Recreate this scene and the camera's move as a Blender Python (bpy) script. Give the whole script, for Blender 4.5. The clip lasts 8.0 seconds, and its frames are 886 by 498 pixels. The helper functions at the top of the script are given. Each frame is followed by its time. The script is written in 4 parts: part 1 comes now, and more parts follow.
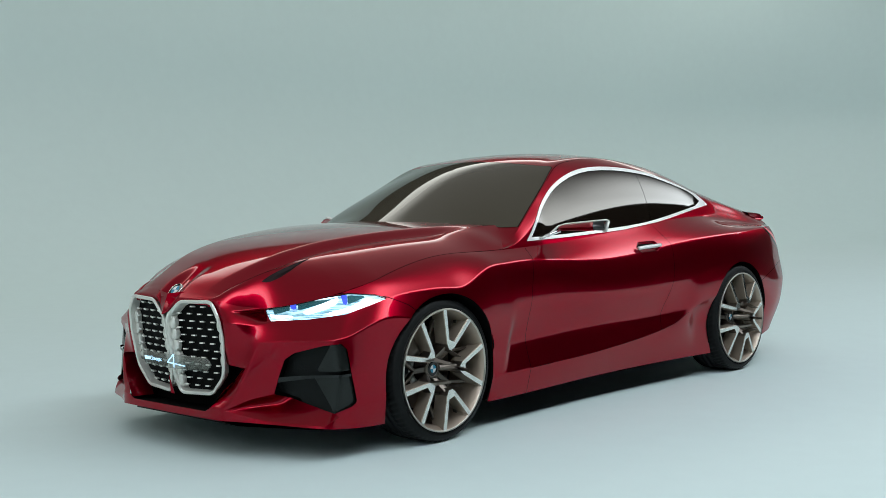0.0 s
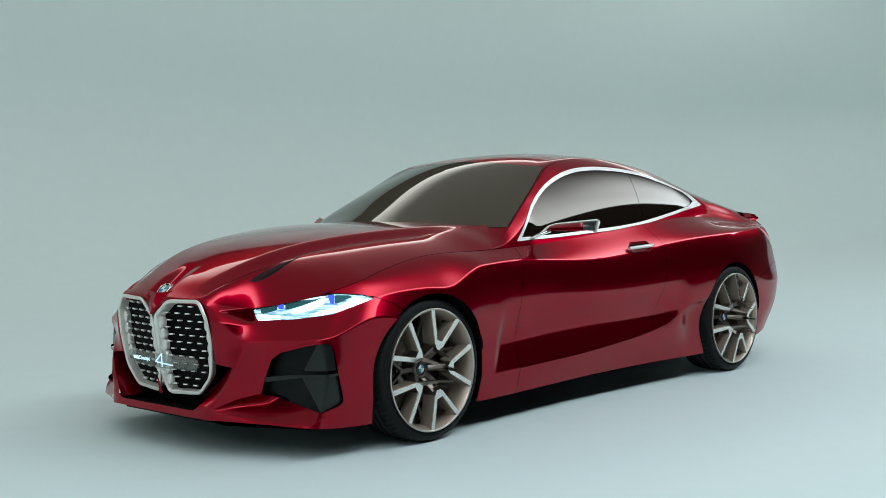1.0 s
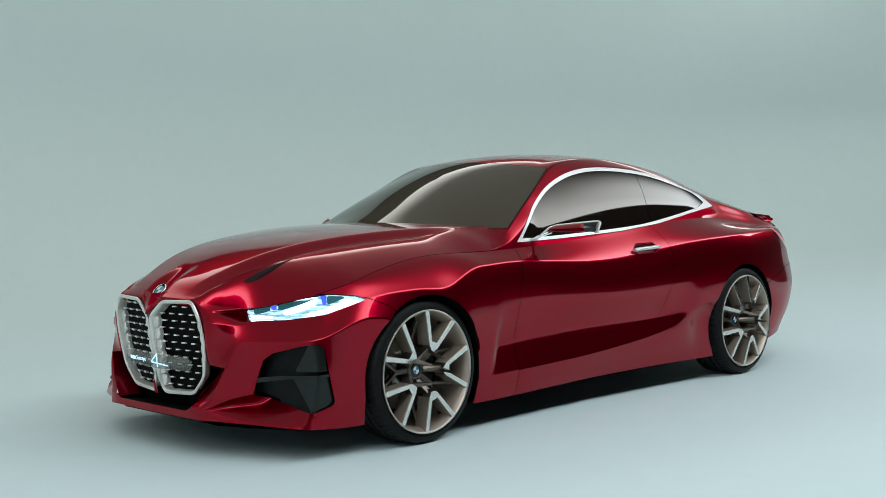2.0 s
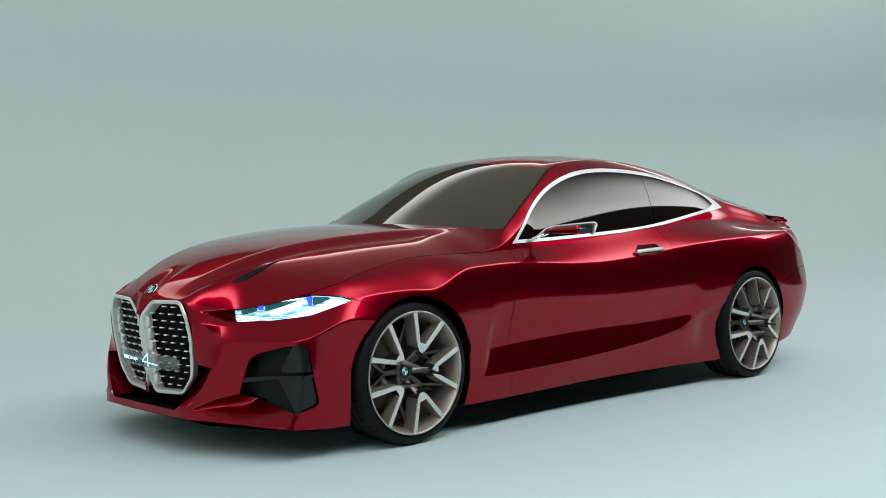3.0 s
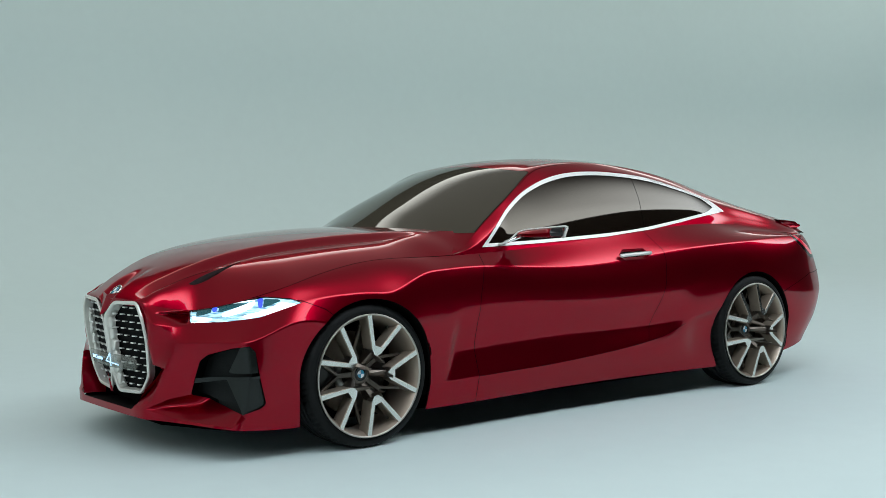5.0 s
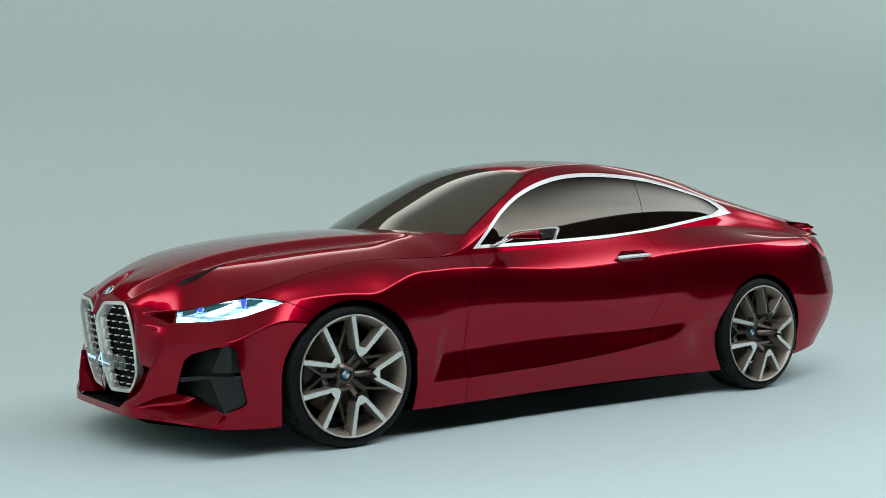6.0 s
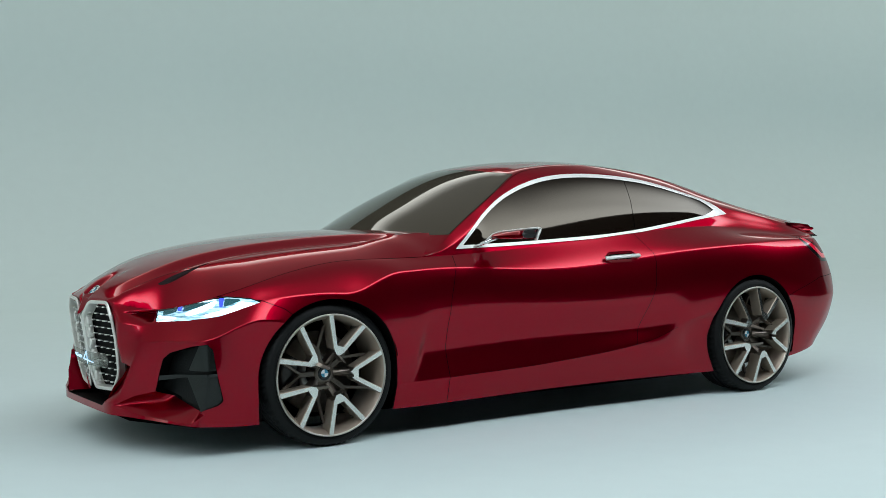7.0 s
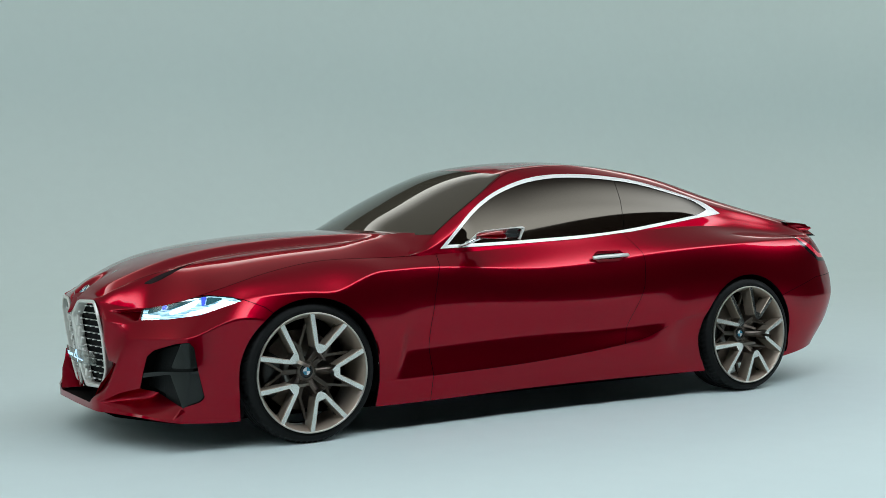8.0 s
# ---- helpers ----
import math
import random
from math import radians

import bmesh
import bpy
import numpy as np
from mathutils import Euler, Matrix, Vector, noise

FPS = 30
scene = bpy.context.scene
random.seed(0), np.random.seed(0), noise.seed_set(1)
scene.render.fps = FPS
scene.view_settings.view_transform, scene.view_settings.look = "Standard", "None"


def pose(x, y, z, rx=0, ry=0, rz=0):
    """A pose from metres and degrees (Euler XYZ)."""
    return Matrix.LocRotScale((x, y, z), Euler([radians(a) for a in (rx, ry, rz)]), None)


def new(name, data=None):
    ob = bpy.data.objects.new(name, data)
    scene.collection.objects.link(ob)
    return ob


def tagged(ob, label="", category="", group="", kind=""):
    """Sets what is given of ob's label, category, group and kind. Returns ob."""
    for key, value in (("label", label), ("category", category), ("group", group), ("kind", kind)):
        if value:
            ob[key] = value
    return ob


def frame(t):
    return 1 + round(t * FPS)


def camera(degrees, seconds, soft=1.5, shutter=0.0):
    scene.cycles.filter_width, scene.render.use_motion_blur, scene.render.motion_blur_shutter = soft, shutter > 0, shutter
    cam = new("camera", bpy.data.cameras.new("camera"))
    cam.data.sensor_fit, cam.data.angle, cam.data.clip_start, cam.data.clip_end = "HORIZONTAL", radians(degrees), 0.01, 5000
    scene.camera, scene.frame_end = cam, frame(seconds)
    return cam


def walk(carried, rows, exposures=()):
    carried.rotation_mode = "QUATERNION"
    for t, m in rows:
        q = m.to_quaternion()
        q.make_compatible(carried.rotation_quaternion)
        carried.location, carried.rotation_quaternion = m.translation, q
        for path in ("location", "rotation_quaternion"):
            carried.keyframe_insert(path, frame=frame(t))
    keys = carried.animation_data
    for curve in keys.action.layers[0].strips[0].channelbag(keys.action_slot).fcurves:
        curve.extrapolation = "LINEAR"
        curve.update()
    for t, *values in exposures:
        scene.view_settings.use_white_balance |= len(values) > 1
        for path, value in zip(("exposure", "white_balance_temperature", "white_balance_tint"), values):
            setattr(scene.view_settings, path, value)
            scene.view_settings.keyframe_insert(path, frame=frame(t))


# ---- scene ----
cam = camera(40.2, 8.0, soft=0.85)
# seconds, eye, yaw, pitch, lean to the right
ROWS = [
    (0.0, -4.175, -4.649, 1.174, -48.18, -2.77, 0.68),
    (0.5, -4.169, -4.666, 1.172, -48.23, -2.76, 0.64),
    (1.0, -4.117, -4.715, 1.170, -47.85, -2.74, 0.64),
    (1.5, -4.043, -4.775, 1.168, -47.02, -2.70, 0.65),
    (3.0, -3.726, -5.065, 1.158, -43.30, -2.54, 0.63),
    (3.5, -3.605, -5.167, 1.158, -42.13, -2.51, 0.65),
    (4.0, -3.452, -5.279, 1.160, -40.64, -2.49, 0.64),
    (4.5, -3.334, -5.387, 1.155, -39.71, -2.39, 0.56),
    (5.0, -3.183, -5.515, 1.147, -38.22, -2.30, 0.57),
    (6.5, -2.750, -5.858, 1.110, -33.85, -1.87, 0.72),
    (7.0, -2.631, -5.956, 1.096, -32.91, -1.75, 0.77),
    (7.5, -2.531, -6.048, 1.084, -32.12, -1.63, 0.85),
    (8.0, -2.411, -6.172, 1.071, -30.88, -1.53, 0.96),
]
walk(cam, [(t, pose(x, y, z, 0, 0, yaw) @ pose(0, 0, 0, 90 + pitch) @ pose(0, 0, 0, 0, 0, -lean)) for t, x, y, z, yaw, pitch, lean in ROWS])

# ---------------------------------------------------------------- light
scene.view_settings.exposure = -0.76
world = bpy.data.worlds.new("world")
scene.world = world
world.use_nodes = True
world.node_tree.nodes["Background"].inputs[0].default_value = (0.55, 0.68, 0.72, 1)
world.node_tree.nodes["Background"].inputs[1].default_value = 0.02


# ---------------------------------------------------------------- materials
def mat(name, colour, rough=0.5, metal=0.0, coat=0.0, grain=0.0, scale=40.0, bump=0.0, emit=None, spec=0.5, tint=None, coat_ior=1.5):
    m = bpy.data.materials.new(name)
    m.use_nodes = True
    nt = m.node_tree
    b = nt.nodes["Principled BSDF"]
    b.inputs["Base Color"].default_value = (*colour, 1)
    b.inputs["Roughness"].default_value = rough
    b.inputs["Metallic"].default_value = metal
    b.inputs["Coat Weight"].default_value = coat
    b.inputs["Coat Roughness"].default_value = 0.015
    b.inputs["Coat IOR"].default_value = coat_ior
    b.inputs["Specular IOR Level"].default_value = spec
    if tint:
        b.inputs["Specular Tint"].default_value = (*tint, 1)
    if grain or bump:
        co = nt.nodes.new("ShaderNodeTexCoord")
        n1 = nt.nodes.new("ShaderNodeTexNoise")
        n1.inputs["Scale"].default_value, n1.inputs["Detail"].default_value = scale, 6
        n2 = nt.nodes.new("ShaderNodeTexNoise")
        n2.inputs["Scale"].default_value, n2.inputs["Detail"].default_value = scale * 0.06, 3
        nt.links.new(co.outputs["Object"], n1.inputs["Vector"])
        nt.links.new(co.outputs["Object"], n2.inputs["Vector"])
        mix = nt.nodes.new("ShaderNodeMath")
        mix.operation = "MULTIPLY_ADD"
        mix.inputs[1].default_value = 0.5
        nt.links.new(n1.outputs["Fac"], mix.inputs[0])
        half = nt.nodes.new("ShaderNodeMath")
        half.operation = "MULTIPLY"
        half.inputs[1].default_value = 0.5
        nt.links.new(n2.outputs["Fac"], half.inputs[0])
        nt.links.new(half.outputs[0], mix.inputs[2])
        ramp = nt.nodes.new("ShaderNodeMapRange")
        ramp.inputs["From Min"].default_value, ramp.inputs["From Max"].default_value = 0.3, 0.7
        ramp.inputs["To Min"].default_value, ramp.inputs["To Max"].default_value = 1 - grain, 1 + grain
        nt.links.new(mix.outputs[0], ramp.inputs["Value"])
        mul = nt.nodes.new("ShaderNodeMix")
        mul.data_type, mul.blend_type = "RGBA", "MULTIPLY"
        mul.inputs["Factor"].default_value = 1.0
        mul.inputs["A"].default_value = (*colour, 1)
        nt.links.new(ramp.outputs[0], mul.inputs["B"])
        nt.links.new(mul.outputs["Result"], b.inputs["Base Color"])
        if bump:
            bp = nt.nodes.new("ShaderNodeBump")
            bp.inputs["Strength"].default_value, bp.inputs["Distance"].default_value = bump, 0.002
            nt.links.new(n1.outputs["Fac"], bp.inputs["Height"])
            nt.links.new(bp.outputs[0], b.inputs["Normal"])
    if emit:
        b.inputs["Emission Color"].default_value = (*emit[0], 1)
        b.inputs["Emission Strength"].default_value = emit[1]
    return m


PAINT = mat("red_paint", (0.292, 0.0003, 0.012), 0.285, 0.95, 1.0, 0.04, 900.0, spec=0.0, tint=(0.8, 0.5, 0.5), coat_ior=1.29)
STUDIO = mat("painted_studio", (0.575, 0.68, 0.675), 0.7, 0, 0, 0.02, 6.0, 0.02)
BLACKWALL = mat("black_drape", (0.012, 0.0115, 0.011), 0.95, 0, 0, 0.2, 10.0)
RUBBER = mat("tyre_rubber", (0.006, 0.0065, 0.0065), 0.55, 0, 0, 0.25, 120.0, 0.2, spec=0.14)
GLOSSBLACK = mat("gloss_black", (0.004, 0.005, 0.005), 0.12, 0, 0.0, spec=0.4)
MATTBLACK = mat("matt_black", (0.004, 0.004, 0.004), 0.7, 0, 0, 0.2, 80.0, spec=0.08)
SATIN = mat("satin_aluminium", (0.78, 0.775, 0.75), 0.36, 0.35, 0, 0.04, 300.0)
FRAME = mat("kidney_frame_metal", (0.74, 0.725, 0.68), 0.38, 0.4, 0, 0.04, 300.0)
CHROME = mat("chrome", (0.85, 0.85, 0.85), 0.08, 1.0)
FLAP = mat("satin_black_flap", (.007, .009, .008), .26, 0, 0, .05, 200.0, spec=.35)
SPOKE = mat("dark_bronze_spoke", (0.34, 0.28, 0.225), 0.42, 0.6, 0.3, 0.06, 300.0)
BRONZE = mat("bronze_wheel_paint", (0.42, 0.34, 0.275), 0.42, 0.6, 0.3, 0.06, 300.0)
DARKMETAL = mat("dark_metal", (0.05, 0.047, 0.045), 0.4, 0.8, 0, 0.15, 90.0)
GLASS = mat("tinted_glass", (0.007, 0.0045, 0.003), 0.03, 0.0, 0.0, spec=0.34, tint=(1.0, 0.84, 0.64))
# the windscreen's raised base colour stands in for the lit cabin behind it
SCREEN = mat("tinted_glass_lit_cabin", (0.056, 0.048, 0.035), 0.03, 0.0, 0.0, spec=0.19, tint=(1.0, 0.86, 0.66))


# ---------------------------------------------------------------- mesh tools
def mesh_ob(name, verts, faces, material, parent=None, label="", smooth=True):
    me = bpy.data.meshes.new(name)
    me.from_pydata([tuple(map(float, v)) for v in verts], [], faces)
    me.validate()
    if smooth:
        me.polygons.foreach_set("use_smooth", [True] * len(me.polygons))
    for m in material if isinstance(material, (list, tuple)) else [material]:
        me.materials.append(m)
    ob = new(name, me)
    if parent is not None:
        ob.parent = parent
    if label:
        tagged(ob, label)
    return ob


def spline(knots, n, u=None):
    """Natural cubic spline through the knots at parameters u, sampled n times."""
    k = np.asarray(knots, float)
    if u is None:
        u = np.concatenate([[0], np.cumsum(np.linalg.norm(np.diff(k, axis=0), axis=1))])
    m = len(u)
    h = np.diff(u)
    a = np.zeros((m, m))
    r = np.zeros_like(k)
    a[0, 0] = a[-1, -1] = 1
    for i in range(1, m - 1):
        a[i, i - 1], a[i, i], a[i, i + 1] = h[i - 1], 2 * (h[i - 1] + h[i]), h[i]
        r[i] = 6 * ((k[i + 1] - k[i]) / h[i] - (k[i] - k[i - 1]) / h[i - 1])
    c = np.linalg.solve(a, r)
    s = np.asarray(n) if np.ndim(n) else np.linspace(u[0], u[-1], n)
    i = np.clip(np.searchsorted(u, s, "right") - 1, 0, m - 2)
    hi = h[i][:, None]
    p, q = (u[i + 1] - s)[:, None], (s - u[i])[:, None]
    return c[i] * p ** 3 / (6 * hi) + c[i + 1] * q ** 3 / (6 * hi) + (k[i] / hi - c[i] * hi / 6) * p + (k[i + 1] / hi - c[i + 1] * hi / 6) * q


def tight(knots, s, u):
    """Monotone cubic through the knots: never swings past them."""
    k, u = np.asarray(knots, float), np.asarray(u, float)
    h = np.diff(u)[:, None]
    d = np.diff(k, axis=0) / h
    m = np.zeros_like(k)
    m[0], m[-1] = d[0], d[-1]
    both = d[:-1] * d[1:] > 0
    with np.errstate(divide="ignore", invalid="ignore"):
        w1, w2 = 2 * h[1:] + h[:-1], h[1:] + 2 * h[:-1]
        m[1:-1] = np.where(both, (w1 + w2) / (w1 / d[:-1] + w2 / d[1:]), 0)
    i = np.clip(np.searchsorted(u, s, "right") - 1, 0, len(u) - 2)
    hi = h[i]
    q = ((s - u[i])[:, None]) / hi
    return (2 * q ** 3 - 3 * q * q + 1) * k[i] + (q ** 3 - 2 * q * q + q) * hi * m[i] + (-2 * q ** 3 + 3 * q * q) * k[i + 1] + (q ** 3 - q * q) * hi * m[i + 1]


def fx(knots, x):
    """Value at x of the natural spline through (x, value) pairs."""
    k = np.asarray(knots, float)
    x = np.asarray(x, float)
    return spline(k[:, 1:], np.clip(x.ravel(), k[0, 0], k[-1, 0]), k[:, 0])[:, 0].reshape(x.shape)


def step(x, a, b):
    q = np.clip((np.asarray(x, float) - a) / (b - a), 0, 1)
    return q * q * (3 - 2 * q)


def across(lines, counts, sharp):
    """Surface over lines (k, n, 3): Hermite between neighbours, creased where sharp is 1."""
    lines = np.asarray(lines)
    k = len(lines)
    d = [np.linalg.norm(lines[i + 1] - lines[i], axis=1, keepdims=True) + 1e-6 for i in range(k - 1)]
    sl = [(lines[i + 1] - lines[i]) / d[i] for i in range(k - 1)]
    rows = []
    for i in range(k - 1):
        def tangent(j, side):
            own = sl[i]
            if j == 0 or j == k - 1:
                return own
            both = (sl[j - 1] * d[j] + sl[j] * d[j - 1]) / (d[j] + d[j - 1])
            return own * sharp[j] + both * (1 - sharp[j])
        t0, t1 = tangent(i, 1) * d[i], tangent(i + 1, 0) * d[i]
        for q in np.arange(counts[i]) / counts[i]:
            rows.append((2 * q ** 3 - 3 * q * q + 1) * lines[i] + (q ** 3 - 2 * q * q + q) * t0 + (-2 * q ** 3 + 3 * q * q) * lines[i + 1] + (q ** 3 - q * q) * t1)
    rows.append(lines[-1])
    return np.array(rows)


def grid(rows):
    a, b = rows.shape[:2]
    f = [(i * b + j, i * b + j + 1, (i + 1) * b + j + 1, (i + 1) * b + j) for i in range(a - 1) for j in range(b - 1)]
    return rows.reshape(-1, 3), f


def clip(mesh, func):
    """The part of (verts, faces) where func(verts) >= 0, cut along func = 0."""
    v, faces = mesh
    v = np.asarray(v, float)
    val = func(v)
    out = list(map(tuple, v))
    cut, res = {}, []
    for f in faces:
        inside = [val[i] >= 0 for i in f]
        if all(inside):
            res.append(f)
            continue
        if not any(inside):
            continue
        poly = []
        for a, b, ia, ib in zip(f, f[1:] + f[:1], inside, inside[1:] + inside[:1]):
            if ia:
                poly.append(a)
            if ia != ib:
                key = (a, b) if a < b else (b, a)
                if key not in cut:
                    q = val[a] / (val[a] - val[b])
                    cut[key] = len(out)
                    out.append(tuple(v[a] + (v[b] - v[a]) * q))
                poly.append(cut[key])
        if len(poly) > 2:
            res.append(tuple(poly))
    used = sorted({i for f in res for i in f})
    at = {o: n for n, o in enumerate(used)}
    return np.array([out[i] for i in used]).reshape(-1, 3), [tuple(at[i] for i in f) for f in res]


def poly_dist(p, q):
    """Signed distance of points p (n, 2) to the closed polygon q, positive inside."""
    q = np.asarray(q, float)
    best = np.full(len(p), 1e9)
    inside = np.zeros(len(p), bool)
    for a, b in zip(q, np.roll(q, -1, axis=0)):
        e, r = b - a, p - a
        h = np.clip((r @ e) / (e @ e), 0, 1)
        best = np.minimum(best, np.linalg.norm(r - h[:, None] * e, axis=1))
        hit = (a[1] > p[:, 1]) != (b[1] > p[:, 1])
        xi = a[0] + (p[:, 1] - a[1]) * e[0] / (e[1] if abs(e[1]) > 1e-12 else 1e-12)
        inside ^= hit & (p[:, 0] < xi)
    return np.where(inside, best, -best)


def line_dist(p, q):
    """Signed distance to an open polyline, positive on its right-hand side."""
    q = np.asarray(q, float)
    best = np.full(len(p), 1e9)
    sign = np.ones(len(p))
    for n, (a, b) in enumerate(zip(q, q[1:])):
        e, r = b - a, p - a
        h = np.clip((r @ e) / (e @ e), 0 if n else -9, 1 if n < len(q) - 2 else 9)
        d = np.linalg.norm(r - h[:, None] * e, axis=1)
        c = r[:, 0] * e[1] - r[:, 1] * e[0]
        sign = np.where(d < best, np.sign(c), sign)
        best = np.minimum(best, d)
    return best * sign


def flip(mesh):
    """The mirror image across the car's middle plane."""
    v, f = mesh
    return v * [1, -1, 1], [tuple(reversed(q)) for q in f]


def join(*meshes):
    vs, fs, n = [], [], 0
    for v, f in meshes:
        vs.append(np.asarray(v))
        fs += [tuple(i + n for i in q) for q in f]
        n += len(v)
    return np.concatenate(vs), fs


def lathe(profile, n=96, closed=False):
    """Ring about the y axis from (radius, y) pairs."""
    pr = np.asarray(profile, float)
    a = np.linspace(0, 2 * np.pi, n, endpoint=False)
    v = np.stack([pr[:, None, 0] * np.cos(a), np.repeat(pr[:, None, 1], n, 1), pr[:, None, 0] * np.sin(a)], -1)
    m = len(pr)
    f = [(i * n + j, (i + 1) % m * n + j, (i + 1) % m * n + (j + 1) % n, i * n + (j + 1) % n) for i in range(m if closed else m - 1) for j in range(n)]
    return v.reshape(-1, 3), f


def tube(path, section, closed=False, up=(0, 0, 1)):
    """A section of (side, up) pairs swept along the path."""
    p = np.asarray(path, float)
    t = (np.roll(p, -1, 0) - np.roll(p, 1, 0)) if closed else np.gradient(p, axis=0)
    t /= np.linalg.norm(t, axis=1, keepdims=True)
    upv = np.broadcast_to(np.asarray(up, float), p.shape)
    s = np.cross(t, upv)
    s /= np.linalg.norm(s, axis=1, keepdims=True)
    u = np.cross(s, t)
    sec = np.asarray(section, float)
    v = p[:, None] + s[:, None] * sec[None, :, :1] + u[:, None] * sec[None, :, 1:]
    n, m = len(p), len(sec)
    f = [(i * m + j, i * m + (j + 1) % m, (i + 1) % n * m + (j + 1) % m, (i + 1) % n * m + j) for i in range(n if closed else n - 1) for j in range(m)]
    if not closed:
        f += [tuple(reversed(range(m))), tuple(range((n - 1) * m, n * m))]
    return v.reshape(-1, 3), f


def empty(name, label="", category="", group="", kind="", at=None):
    ob = new(name)
    ob.empty_display_size = 0.1
    if at is not None:
        ob.matrix_basis = at
    return tagged(ob, label, category, group, kind)


# ---------------------------------------------------------------- studio
def studio():
    # floor and back wall are one sheet that bends up in a wide cove; the plan turns a soft corner
    r, h, back = 3.2, 7.2, 14.5
    prof = [(back - r + r * math.sin(a), r - r * math.cos(a)) for a in np.linspace(0, math.pi / 2, 24)] + [(back, h)]
    c = np.array([0.2, -3.0])
    rows = []
    for a in np.radians(np.linspace(4, 205, 140)):
        d = np.array([math.cos(a), math.sin(a)])
        k = 1 / (abs(d[0]) ** 5 + abs(d[1]) ** 5) ** 0.2
        rows.append([(*(c + d * [1.75 if d[0] > 0 else 1.3, 1.0] * q * k), z) for q, z in prof])
    v, f = grid(np.array(rows))
    tagged(mesh_ob("backdrop", v, f, STUDIO), "pale grey painted studio cove behind the car", "backdrop", kind="structure")
    v = [(-20, -20, 0), (28, -20, 0), (28, 20, 0), (-20, 20, 0)]
    tagged(mesh_ob("floor", v, [(0, 1, 2, 3)], STUDIO, smooth=False), "pale grey painted studio floor", "floor", kind="structure")
    lo, hi, far, top = -19.5, 19.8, 27.5, 8.003
    t = 0.2
    def slab(name, a, b, label):
        (x0, y0, z0), (x1, y1, z1) = a, b
        v = [(x, y, z) for x in (x0, x1) for y in (y0, y1) for z in (z0, z1)]
        f = [(0, 1, 3, 2), (4, 6, 7, 5), (0, 4, 5, 1), (2, 3, 7, 6), (0, 2, 6, 4), (1, 5, 7, 3)]
        tagged(mesh_ob(name, v, f, BLACKWALL, smooth=False), label, name.split("_")[0], kind="structure")
    slab("wall_south", (lo, lo - t, 0), (far, lo, top), "black draped studio wall behind the camera")
    slab("wall_west", (lo - t, lo, 0), (lo, hi, top), "black draped studio wall")
    slab("wall_north", (lo, hi, 0), (far, hi + t, top), "black draped studio wall behind the cove")
    slab("wall_east", (far, lo, 0), (far + t, hi, top), "black draped studio wall behind the cove")
    slab("ceiling", (lo, lo, top), (far, hi, top + t), "black studio ceiling")


studio()


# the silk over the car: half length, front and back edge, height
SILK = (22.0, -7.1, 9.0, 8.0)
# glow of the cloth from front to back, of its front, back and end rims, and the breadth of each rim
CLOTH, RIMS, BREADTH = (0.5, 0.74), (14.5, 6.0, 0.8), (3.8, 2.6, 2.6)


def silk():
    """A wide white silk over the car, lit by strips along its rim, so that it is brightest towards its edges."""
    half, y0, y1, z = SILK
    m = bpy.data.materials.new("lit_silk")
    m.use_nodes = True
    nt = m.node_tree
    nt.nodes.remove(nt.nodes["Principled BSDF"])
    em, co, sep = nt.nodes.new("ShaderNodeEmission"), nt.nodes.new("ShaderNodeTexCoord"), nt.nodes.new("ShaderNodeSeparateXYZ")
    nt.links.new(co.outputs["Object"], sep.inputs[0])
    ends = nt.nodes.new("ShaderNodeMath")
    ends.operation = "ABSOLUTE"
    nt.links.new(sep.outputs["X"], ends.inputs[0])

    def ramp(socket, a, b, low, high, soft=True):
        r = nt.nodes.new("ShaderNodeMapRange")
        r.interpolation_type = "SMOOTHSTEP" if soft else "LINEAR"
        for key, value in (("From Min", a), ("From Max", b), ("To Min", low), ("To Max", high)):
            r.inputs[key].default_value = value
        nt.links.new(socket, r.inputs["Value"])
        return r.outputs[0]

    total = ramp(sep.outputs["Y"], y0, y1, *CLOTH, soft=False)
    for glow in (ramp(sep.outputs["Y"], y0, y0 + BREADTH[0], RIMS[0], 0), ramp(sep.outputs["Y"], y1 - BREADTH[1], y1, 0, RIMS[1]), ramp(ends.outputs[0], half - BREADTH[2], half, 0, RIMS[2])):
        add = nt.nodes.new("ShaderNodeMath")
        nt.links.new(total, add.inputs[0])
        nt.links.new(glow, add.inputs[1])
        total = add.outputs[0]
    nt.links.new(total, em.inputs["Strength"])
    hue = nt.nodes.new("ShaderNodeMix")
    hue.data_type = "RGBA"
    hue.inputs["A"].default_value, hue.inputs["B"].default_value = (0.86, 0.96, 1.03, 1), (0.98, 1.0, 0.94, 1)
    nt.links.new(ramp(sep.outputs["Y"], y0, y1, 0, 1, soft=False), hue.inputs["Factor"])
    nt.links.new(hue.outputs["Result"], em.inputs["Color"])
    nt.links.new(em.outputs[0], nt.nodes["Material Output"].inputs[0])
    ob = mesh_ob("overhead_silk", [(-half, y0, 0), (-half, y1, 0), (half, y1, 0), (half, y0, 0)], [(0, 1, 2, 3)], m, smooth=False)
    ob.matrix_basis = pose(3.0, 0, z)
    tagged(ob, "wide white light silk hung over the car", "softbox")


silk()

